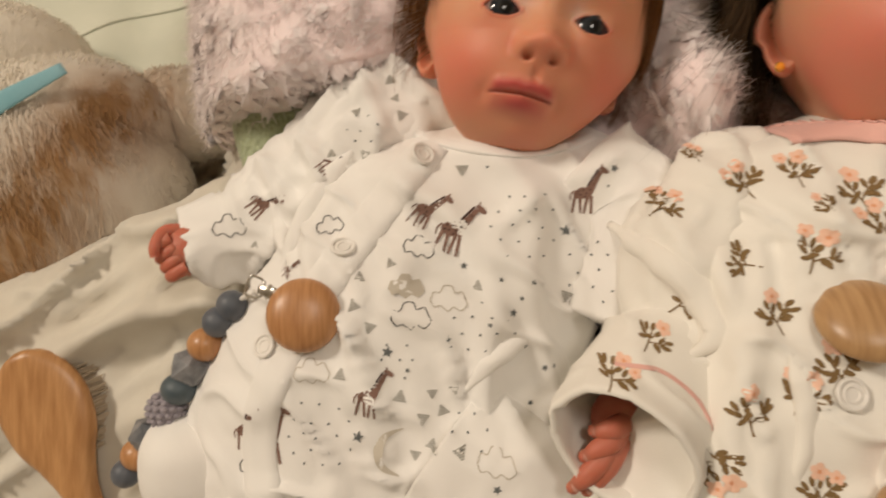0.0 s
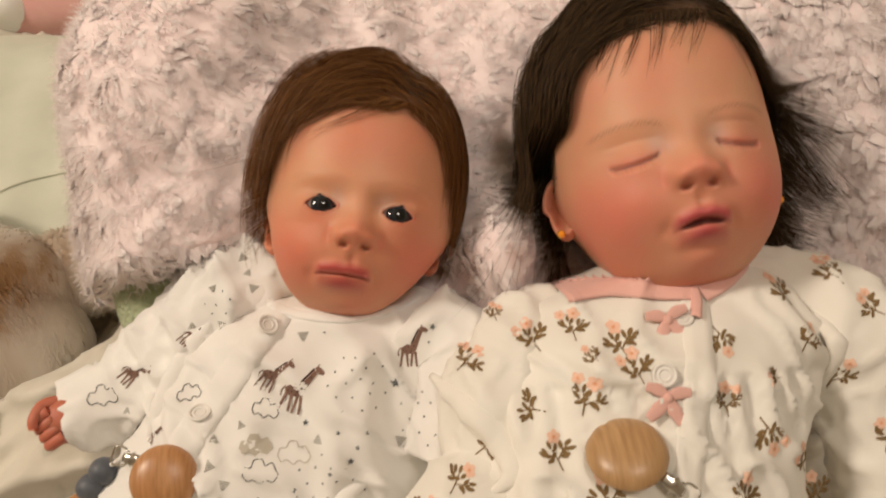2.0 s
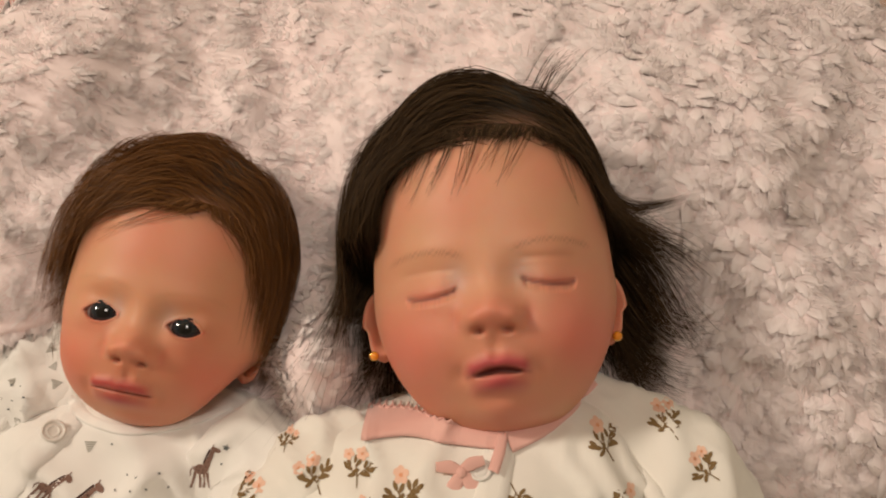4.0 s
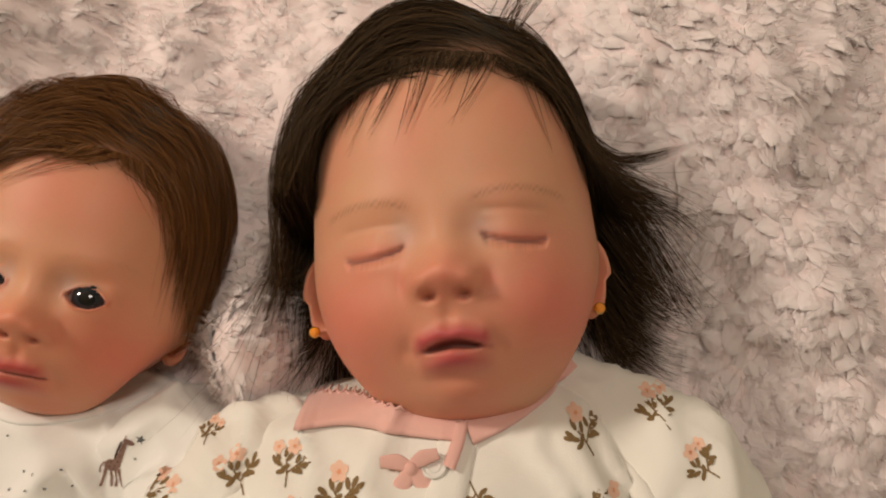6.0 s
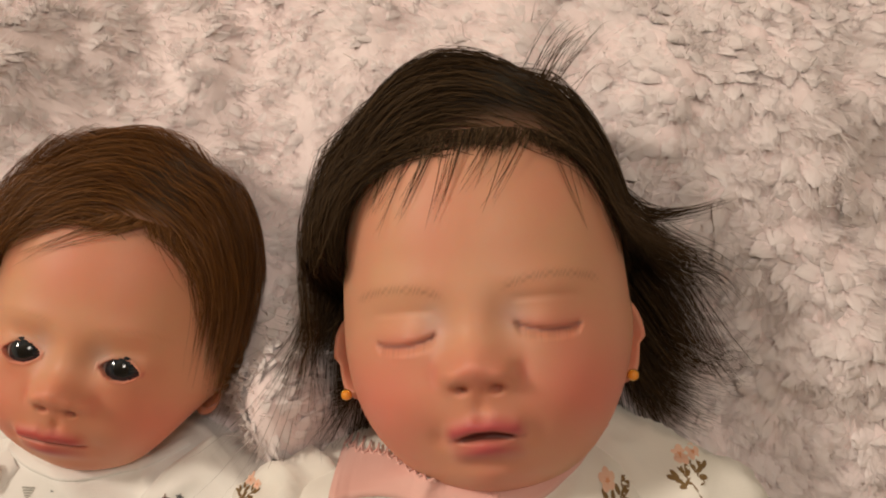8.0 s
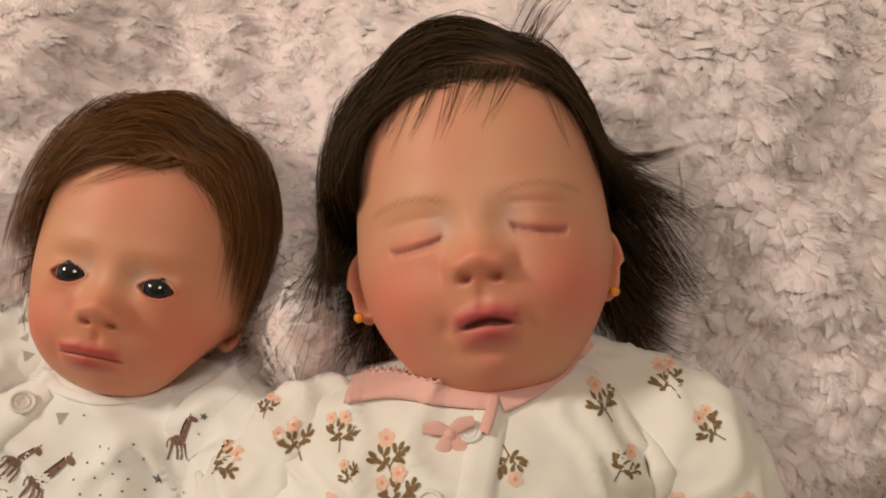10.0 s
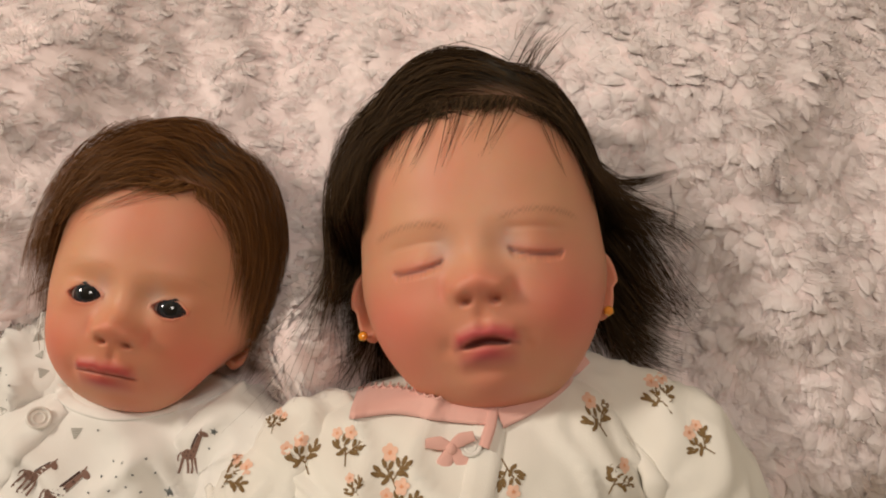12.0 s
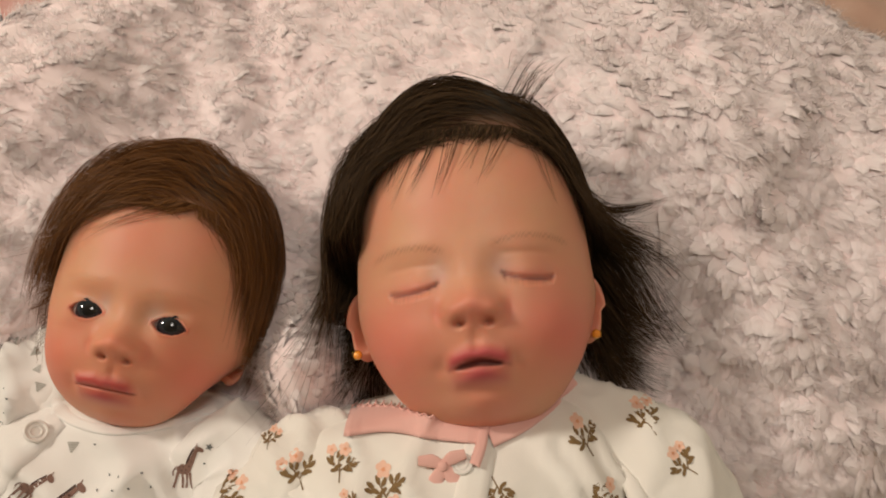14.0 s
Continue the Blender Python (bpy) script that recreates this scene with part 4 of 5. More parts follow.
# white romper of the awake doll
w_torso = torso([(0.058, 0.033, 0.032, 0.342), (0.050, 0.031, 0.054, 0.328), (0.040, 0.026, 0.070, 0.317), (0.022, 0.018, 0.080, 0.311), (0.0, 0.005, 0.083, 0.307),
                 (-0.03, -0.012, 0.086, 0.303), (-0.06, -0.024, 0.088, 0.302), (-0.10, -0.030, 0.088, 0.304), (-0.15, -0.03, 0.085, 0.315), (-0.17, -0.03, 0.06, 0.34)], 0.405, 1.0)
w_sleeve = hollow([(0.006, 0.070, 0.362), (-0.032, 0.056, 0.360), (-0.058, 0.030, 0.364), (-0.088, 0.013, 0.366), (-0.1205, 0.0035, 0.360)], [0.020, 0.030, 0.0265, 0.0215, 0.0170], 0.0016, 44, 60, 0.95, 0.0072, 3.0)
w_sleeve_far = tube([(0.066, 0.036, 0.336), (0.083, 0.018, 0.329), (0.079, -0.008, 0.322), (0.069, -0.032, 0.32)], [0.024, 0.024, 0.021, 0.017], 44, 56, 0.95, 0.003, 5.0)
w_leg = tube([(0.0, -0.085, 0.325), (0.028, -0.105, 0.318), (0.045, -0.14, 0.32)], [0.035, 0.036, 0.034], 40, 48, 0.9, 0.003, 8.0)
romper_white = thing("baby_romper", "white cotton romper printed with giraffes and stars, worn by a doll", "romper", "doll rompers")
solid("body", *w_torso, WHITE_JERSEY, romper_white)
solid("sleeve", *w_sleeve, WHITE_JERSEY, romper_white)
solid("sleeve", *w_sleeve_far, WHITE_JERSEY, romper_white)
solid("trouser_leg", *w_leg, WHITE_JERSEY, romper_white)
drape_w = Draper(w_torso, w_sleeve, w_sleeve_far, w_leg)
solid("neckband", *strip(drape_w, [(-0.012, 0.052), (0.005, 0.044), (0.028, 0.040), (0.050, 0.043), (0.066, 0.050)], 0.0045, 0.0008), WHITE_JERSEY, romper_white)
solid("placket", *strip(drape_w, [(-0.004, 0.046), (-0.022, 0.022), (-0.043, -0.006), (-0.062, -0.035), (-0.075, -0.075), (-0.07, -0.12)], 0.016, 0.0010), WHITE_JERSEY, romper_white)
for u, v in ((-0.0085, 0.0395), (-0.041, 0.0007), (-0.0735, -0.040)):
    snap_fastener("snap_fastener", drape_w, u, v, 0.0046, romper_white)

# floral romper of the sleeping doll
f_torso = torso([(0.058, 0.190, 0.036, 0.315), (0.050, 0.188, 0.060, 0.296), (0.040, 0.185, 0.080, 0.282), (0.022, 0.181, 0.090, 0.270), (0.0, 0.170, 0.090, 0.262),
                 (-0.03, 0.158, 0.088, 0.254), (-0.06, 0.150, 0.088, 0.248), (-0.12, 0.140, 0.088, 0.248), (-0.17, 0.14, 0.075, 0.28)], 0.395, 21.0, (0.004, 520))
f_sleeve = tube([(0.132, 0.034, 0.320), (0.107, 0.014, 0.306), (0.093, -0.010, 0.300), (0.097, -0.034, 0.296), (0.086, -0.050, 0.292)], [0.022, 0.024, 0.022, 0.023, 0.026], 50, 60, 0.9, 0.0042, 11.0)
f_cuff = hollow([(0.098, -0.034, 0.302), (0.084, -0.050, 0.290), (0.070, -0.064, 0.277), (0.063, -0.071, 0.265)], [0.026, 0.030, 0.0305, 0.030], 0.0032, 36, 64, 0.80, 0.0022, 13.0)
f_sleeve_far = tube([(0.228, 0.040, 0.335), (0.264, 0.020, 0.308), (0.280, -0.015, 0.308), (0.285, -0.06, 0.312)], [0.028, 0.030, 0.027, 0.026], 50, 60, 0.9, 0.0036, 17.0)
romper_floral = thing("baby_romper", "cream romper printed with peach flowers, pink collar, on sleeping doll", "romper", "doll rompers")
solid("body", *f_torso, CREAM_JERSEY, romper_floral)
solid("sleeve", *f_sleeve, CREAM_JERSEY, romper_floral)
cuff = solid("cuff", *f_cuff, CREAM_JERSEY, romper_floral, "turned-back cream cuff")
solid("sleeve", *f_sleeve_far, CREAM_JERSEY, romper_floral)
drape_f = Draper(f_torso, f_sleeve, f_sleeve_far)
solid("cuff_band", *strip(Draper(f_cuff), [(0.060, -0.040), (0.075, -0.042), (0.088, -0.052), (0.094, -0.064)], 0.0015, 0.0004), PINK_TRIM, cuff, "pink stitched band")


def collar(pts, width, teeth):
    """A flat collar with a scalloped edge."""
    line = smooth_path(np.array([(a, b, 0) for a, b in pts]), 90)[:, :2]
    t = np.gradient(line, axis=0)
    t /= np.linalg.norm(t, axis=1)[:, None]
    nrm = np.stack([t[:, 1], -t[:, 0]], 1)
    wave = 0.0011 * np.abs(np.sin(np.linspace(0, teeth * math.pi, 90)))
    taper = np.linspace(1.15, 0.6, 90)
    cols = [drape_f.lay(line - nrm * (0.0016 + wave)[:, None], 0.0040)]
    for w, h in ((0.0, 0.0042), (0.3, 0.0034), (0.7, 0.0026), (0.97, 0.0022), (1, 0.0002)):
        cols.append(drape_f.lay(line + nrm * (w * width * taper)[:, None], h))
    return np.array(cols).transpose(1, 0, 2).reshape(-1, 3), grid(90, 6).tolist()


def lace(pts, loops):
    """A row of small thread loops along the neck edge of a collar."""
    line = smooth_path(np.array([(a, b, 0) for a, b in pts]), loops * 8)[:, :2]
    t = np.gradient(line, axis=0)
    t /= np.linalg.norm(t, axis=1)[:, None]
    nrm = np.stack([t[:, 1], -t[:, 0]], 1)
    run = np.linspace(0, loops * 2 * math.pi, len(line))
    q = line - nrm * (0.0024 - 0.0012 * np.cos(run))[:, None] + t * (0.0007 * np.sin(run))[:, None]
    return tube(drape_f.lay(q, 0.0046), [0.00042, 0.00042], loops * 8, 6)


for edge, width, teeth in (([(0.131, 0.049), (0.150, 0.049), (0.170, 0.0445), (0.187, 0.0415)], 0.0085, 17), ([(0.190, 0.0415), (0.205, 0.047), (0.220, 0.055), (0.232, 0.063)], 0.0060, 13)):
    neck = solid("collar", *collar(edge, width, teeth), PINK_TRIM, romper_floral, "pink ribbed collar with lace edge")
    solid("lace", *lace(edge, teeth), PINK_TRIM, neck, "looped pink lace edge")
solid("placket", *strip(drape_f, [(0.188, 0.040), (0.183, 0.020), (0.176, -0.005), (0.166, -0.035), (0.150, -0.075), (0.142, -0.12)], 0.013, 0.0012), CREAM_JERSEY, romper_floral)
solid("collar_tab", *strip(drape_f, [(0.189, 0.043), (0.187, 0.036), (0.184, 0.029)], 0.0045, 0.0042), PINK_TRIM, romper_floral, "small pink tab")


def bow(name, u, v, size, turn):
    c, s = math.cos(radians(turn)), math.sin(radians(turn))
    o = np.array(drape_f.on(u, v, 0.0022))
    pieces = []
    for k in (-1, 1):
        loop = [(0, 0.05), (0.45 * k, 0.28), (1.0 * k, 0.36)]
        tail = [(0, 0), (0.35 * k, -0.5), (0.75 * k, -1.0)]
        for pts, rad in ((loop, 0.15), (tail, 0.17)):
            q = [(o[0] + size * (a * c - b * s), o[1] + size * (a * s + b * c), o[2] - 0.0008) for a, b in pts]
            pieces.append(tube(q, [size * rad * 1.2, size * rad * 1.9, size * rad * 1.3], 26, 10, 0.22))
    pieces.append(ball(o - np.array([0, 0, 0.001]), (size * 0.22, size * 0.24, size * 0.16), 10, 14))
    v_, f_, _ = joined(*pieces)
    return solid(name, v_, f_, PINK_TRIM, romper_floral, "small pink ribbon bow")


bow("bow", 0.1715, 0.0285, 0.0095, 8)
bow("bow", 0.1625, -0.0035, 0.0095, -12)
snap_fastener("snap_fastener", drape_f, 0.164, 0.0055, 0.0046, romper_floral)
snap_fastener("snap_fastener", drape_f, 0.136, -0.0485, 0.0050, romper_floral)
snap_fastener("snap_fastener", drape_f, 0.179, 0.029, 0.0040, romper_floral)


def cloth_fold(draper, pts, radius, mat, parent):
    """A soft roll of cloth, sunk half into the garment."""
    line = [draper.on(u, v, -radius * 0.25) for u, v in pts]
    radii = [radius * 0.25, radius, radius * 1.1, radius * 0.9, radius * 0.25]
    solid("cloth_fold", *tube(line, radii, 40, 20, 0.75, radius * 0.25, radius * 900), mat, parent)


for pts, r in (([(0.068, 0.010), (0.0838, -0.006), (0.0945, -0.0188), (0.0975, -0.0305), (0.088, -0.0385)], 0.0062),
               ([(0.245, 0.030), (0.252, 0.008), (0.250, -0.02)], 0.0040), ([(0.118, -0.035), (0.122, -0.055), (0.118, -0.08)], 0.0036)):
    cloth_fold(drape_f, pts, r, CREAM_JERSEY, romper_floral)
for pts, r in (([(0.040, -0.030), (0.030, -0.037), (0.019, -0.046), (0.008, -0.058)], 0.0036), ([(-0.070, -0.012), (-0.062, 0.010), (-0.052, 0.028), (-0.04, 0.044)], 0.0042),
               ([(-0.078, 0.026), (-0.074, 0.012), (-0.070, 0.000)], 0.0036)):
    cloth_fold(drape_w, pts, r, WHITE_JERSEY, romper_white)
drape_w = Draper(w_torso, w_sleeve, w_sleeve_far, w_leg)


def earring(u, v, d):
    th = thing("earring", "gold stud earring with amber stone in the doll's ear", "earring", "earrings")
    o = np.array([u, v, d])
    solid("setting", *ring(o, 0.0017, 0.0005), GOLD, th, "gold rim")
    solid("stone", *ball(o - np.array([0, 0, 0.0006]), (0.0019, 0.0019, 0.0014), 10, 12), AMBER, th, "amber crystal")


earring(0.1348, 0.0728, 0.3045)
earring(0.2388, 0.0815, 0.2930)


# ---------------------------------------------------------------- soother clips
def wooden_disc(parent, at, radius, mat, tilt):
    o, M = np.array(at), np.array(Euler([radians(a) for a in tilt]).to_matrix())
    prof = [(0.02, 0.42), (0.35, 0.40), (0.65, 0.32), (0.86, 0.20), (0.97, 0.06), (1.0, -0.06), (0.95, -0.15), (0.8, -0.19), (0.02, -0.2)]
    line = smooth_path(np.array([(a, b, 0) for a, b in prof]), 30)
    a = np.linspace(0, 2 * math.pi, 48, endpoint=False)
    p = np.stack([line[:, 0, None] * np.cos(a), line[:, 0, None] * np.sin(a), np.repeat(-line[:, 1, None], 48, 1)], -1).reshape(-1, 3) * radius
    return solid("wooden_cap", p @ M.T + o, grid(30, 48, False, True).tolist() + [list(range(48)), list(range(29 * 48, 30 * 48))], mat, parent, "turned beech wood cap")


def clip_jaw(parent, at, way, size):
    """A spring clip: jaws, hinge pin and a wire loop."""
    x = np.array([way[0], way[1], 0.0])
    x /= np.linalg.norm(x)
    y = np.array([-x[1], x[0], 0])
    o = np.array(at)
    P = lambda a, b, c: tuple(o + x * a * size + y * b * size + np.array([0, 0, c * size]))
    jaw = solid("metal_clip", *joined(tube([P(-0.4, 0, -0.1), P(0.2, 0, -0.25), P(0.8, 0, -0.1)], [0.30 * size, 0.34 * size, 0.24 * size], 10, 14, 0.3),
                                      tube([P(-0.4, 0, 0.12), P(0.3, 0, 0.2), P(0.9, 0, 0.1)], [0.30 * size, 0.3 * size, 0.2 * size], 10, 14, 0.3))[:2], STEEL, parent, "nickel spring clip")
    solid("hinge_pin", *tube([P(0.25, -0.42, -0.05), P(0.25, 0.42, -0.05)], [0.08 * size, 0.08 * size], 4, 10), STEEL, jaw)
    loop = [P(0.55, -0.34, 0), P(0.9, -0.55, 0), P(1.45, -0.5, 0.05), P(1.5, 0, 0.05), P(1.45, 0.5, 0.05), P(0.9, 0.55, 0), P(0.55, 0.34, 0)]
    solid("wire_loop", *tube(loop, [0.07 * size] * 2, 40, 8), STEEL, jaw)


def faceted(centre, radius, turn):
    bm = bmesh.new()
    bmesh.ops.create_icosphere(bm, subdivisions=1, radius=1.0)
    pts = np.array([v.co[:] for v in bm.verts])
    faces = [[v.index for v in f.verts] for f in bm.faces]
    bm.free()
    M = np.array(Euler(turn).to_matrix())
    return pts @ M.T * radius + np.array(centre), faces


def crochet(centre, radius):
    """A ball covered in knots of yarn."""
    pieces = [ball(centre, [radius * 0.93] * 3, 14, 20)]
    for i in range(8):
        la = -1.25 + 2.5 * i / 7
        k = max(4, int(15 * math.cos(la)))
        for j in range(k):
            lo = 2 * math.pi * (j + 0.5 * (i % 2)) / k
            n = np.array([math.cos(la) * math.cos(lo), math.sin(la), math.cos(la) * math.sin(lo)])
            pieces.append(ball(np.array(centre) + n * radius * 0.93, [radius * 0.19, radius * 0.14, radius * 0.19], 6, 8))
    return joined(*pieces)[:2]


soother = thing("soother_clip", "soother chain of slate and wooden beads with wooden clip", "soother clip", "soother clips")
CAP_W = np.array(drape_w.on(-0.056, -0.0265)) - np.array([0, 0, 0.0062])
wooden_disc(soother, CAP_W, 0.0150, BEECH, (6, -8, 20))
clip_jaw(soother, CAP_W + np.array([-0.013, 0.0085, 0.004]), (-0.75, 0.25), 0.0075)
bead_line = [(-0.0915, -0.0245), (-0.098, -0.0318), (-0.1045, -0.0420), (-0.112, -0.0525), (-0.1175, -0.0625), (-0.1245, -0.0725), (-0.1335, -0.0850), (-0.1400, -0.0945), (-0.147, -0.104)]
bead_depth = [0.330, 0.331, 0.335, 0.338, 0.340, 0.343, 0.347, 0.350, 0.353]
kinds = ("slate", "slate", "wood", "marble", "teal", "crochet", "marble", "wood", "slate")
solid("cord", *tube([(u, v, d) for (u, v), d in zip([(-0.080, -0.018)] + bead_line, [0.322] + bead_depth)], [0.0011, 0.0011], 50, 8), SNAP, soother, "white cord")
for (u, v), d, kind in zip(bead_line, bead_depth, kinds):
    if kind == "slate":
        solid("bead", *ball((u, v, d), [0.0068] * 3), SLATE, soother, "slate silicone bead")
    elif kind == "wood":
        solid("bead", *ball((u, v, d), (0.0080, 0.0075, 0.0080)), BEECH, soother, "round beech bead")
    elif kind == "teal":
        solid("bead", *ball((u, v, d), (0.0085, 0.0072, 0.0085)), TEAL, soother, "flattened teal-grey bead")
    elif kind == "marble":
        solid("bead", *faceted((u, v, d), 0.0098, (0.4, 0.9, u * 90)), MARBLE, soother, "faceted marbled grey bead", smooth=False)
    else:
        solid("bead", *crochet((u, v, d), 0.0088), YARN, soother, "grey crochet covered bead")

soother_pink = thing("soother_clip", "soother chain of white, pink and wooden beads with wooden clip", "soother clip", "soother clips")
CAP_F = np.array(drape_f.on(0.1425, -0.0235)) - np.array([0, 0, 0.0048])
wooden_disc(soother_pink, CAP_F, 0.0166, PALE_BEECH, (42, 4, 6))
clip_jaw(soother_pink, np.array(drape_f.on(0.157, -0.0355)) - np.array([0, 0, 0.0035]), (0.6, -0.55), 0.0088)
for u, v, mat, r, text in ((0.1540, -0.0570, WHITE_BEAD, 0.0066, "white silicone bead"), (0.1520, -0.0688, BLUSH_BEAD, 0.0068, "pink silicone bead"),
                           (0.1465, -0.0820, PALE_BEECH, 0.0080, "round pale beech bead")):
    solid("bead", *ball(np.array(drape_f.on(u, v)) - np.array([0, 0, r * 0.85]), [r, r * 0.95, r]), mat, soother_pink, text)

# ---------------------------------------------------------------- beside the dolls
def patch_cloth(name, label, category, mat, us, vs, depth, wave, seed, thick=0.02):
    """A padded piece: a domed sheet with its underside."""
    n, m = 60, 60
    A, B = np.meshgrid(np.linspace(-1, 1, n), np.linspace(-1, 1, m), indexing="ij")
    U = (us[0] + us[1]) / 2 + A * (us[1] - us[0]) / 2 * np.sqrt(1 - 0.35 * B * B)
    V = (vs[0] + vs[1]) / 2 + B * (vs[1] - vs[0]) / 2 * np.sqrt(1 - 0.35 * A * A)
    dome = (1 - np.abs(A) ** 3) * (1 - np.abs(B) ** 3)
    q = np.stack([U, V, U * 0], -1)
    base = depth(U, V)
    top = base - thick * dome ** 0.6 - wave * fold(q, 22, seed) * dome
    verts = np.vstack([np.stack([U, V, top], -1).reshape(-1, 3), np.stack([U, V, base + 0.012], -1).reshape(-1, 3)])
    faces = grid(n, m).tolist() + [[i + n * m for i in f] for f in grid(n, m).tolist()]
    edge = [i * m for i in range(n)] + [(n - 1) * m + j for j in range(1, m)] + [i * m + m - 1 for i in range(n - 2, -1, -1)] + list(range(m - 2, 0, -1))
    faces += [[edge[i], edge[(i + 1) % len(edge)], edge[(i + 1) % len(edge)] + n * m, edge[i] + n * m] for i in range(len(edge))]
    th = thing(name, label, category)
    solid("cover", verts, faces, mat, th)
    return th, (verts[:n * m], grid(n, m).tolist())


green, green_top = patch_cloth("cushion", "sage green waffle cushion with white piping under the doll", "cushion", GREEN, (-0.114, 0.12), (0.0, 0.17), lambda u, v: 0.405 + 0 * u, 0.003, 2, 0.022)
drape_g = Draper(green_top)
solid("piping", *strip(drape_g, [(-0.096, 0.088), (-0.074, 0.081), (-0.055, 0.074), (-0.04, 0.068)], 0.008, 0.002), DUVET, green, "white fabric piping")

bunch, pillow_top = patch_cloth("pillow", "pale sage pillow lying on the bed beside the blanket", "pillow", PILLOW, (-0.62, -0.10), (0.08, 0.385), lambda u, v: bed_depth(v) - 0.02, 0.012, 6, 0.07)


def plush_dog():
    th = thing("toy_dog", "tan and cream plush toy dog with blue ribbon, on duvet", "toy dog")
    lumps = [((-0.288, 0.028, 0.53), (0.112, 0.104, 0.088)), ((-0.262, 0.080, 0.54), (0.075, 0.055, 0.075)), ((-0.190, 0.098, 0.56), (0.055, 0.034, 0.035)), ((-0.315, 0.115, 0.55), (0.065, 0.06, 0.07))]
    n, m = 70, 100
    roots, normals, pieces = [], [], []
    rng = np.random.default_rng(4)
    for c, r in lumps:
        v, f = ball(c, r, n, m)
        w = np.asarray(v) - np.array(c)
        pieces.append((np.array(c) + w * (1 + 0.05 * fold(w, 30, 3)[:, None]), f))
        k = 22000 if r[0] > 0.08 else 8000
        q = rng.normal(0, 1, (k, 3))
        q /= np.linalg.norm(q, axis=1)[:, None]
        q = q[q[:, 2] < 0.5]
        roots.append(np.array(c) + q * np.array(r) * 0.99)
        nn = q / np.array(r)
        normals.append(nn / np.linalg.norm(nn, axis=1)[:, None])

    def coat(p):
        u, v = p[:, 0], p[:, 1]
        mid = -0.226 - 0.45 * np.clip(0.065 - v, -0.1, 0.2)
        tan = np.exp(-((u - mid) / (0.030 + 0.020 * ease(0.06, -0.04, v))) ** 2) * ease(0.15, 0.09, v) * ease(-0.075, -0.03, v)
        t = np.clip(1.15 * tan * (0.85 + 0.5 * fold(np.stack([u * 3, v, v * 0], 1), 60, 1)), 0, 1)[:, None]
        return np.array([0.93, 0.88, 0.79]) * (1 - t) + np.array([0.46, 0.265, 0.115]) * t

    v, f, _ = joined(*pieces)
    solid("body", v, f, DOG_FUR, th, paint=coat(v))
    p, nn = np.vstack(roots), np.vstack(normals)
    k = len(p)
    comb = np.array([0.25, -1.0, 0.0]) + 0.5 * np.stack([fold(p, 25, 8), fold(p, 25, 18), 0 * p[:, 0]], 1)
    comb = comb - (comb * nn).sum(1)[:, None] * nn
    way = nn * 0.22 + comb * 0.8 + rng.normal(0, 0.10, (k, 3))
    L = rng.uniform(0.007, 0.013, k)[:, None]
    lines = np.stack([p, p + way * L * 0.5 + nn * L * 0.15, p + way * L], 1)
    side = np.cross(way, nn + rng.normal(0, 0.3, (k, 3)))
    side /= np.linalg.norm(side, axis=1)[:, None]
    w = np.array([1, 0.8, 0.2])[None, :, None] * 0.0005
    pts = np.stack([lines - side[:, None] * w, lines + side[:, None] * w], 2).reshape(-1, 3)
    b = np.arange(k)[:, None] * 6
    quads = facing(pts, np.concatenate([b + np.array([0, 1, 3, 2]), b + np.array([2, 3, 5, 4])]), np.concatenate([nn, nn]))
    fur = solid("coat", pts, quads, DOG_FUR, th, paint=np.repeat(coat(p), 6, 0), orient=False)
    tagged(fur, kind="stuff")
    soft = np.stack([nn[:, 0], nn[:, 2], nn[:, 1]], 1) @ np.array(LAY)[:3, :3].T
    fur.data.normals_split_custom_set_from_vertices(np.repeat(soft, 6, 0).tolist())
    solid("ribbon", *tube([(-0.325, 0.045, 0.449), (-0.295, 0.066, 0.449), (-0.265, 0.087, 0.454), (-0.232, 0.111, 0.466)], [0.006, 0.007, 0.0065, 0.004], 30, 16, 0.25), BLUE, th, "pale blue ribbon collar")


plush_dog()


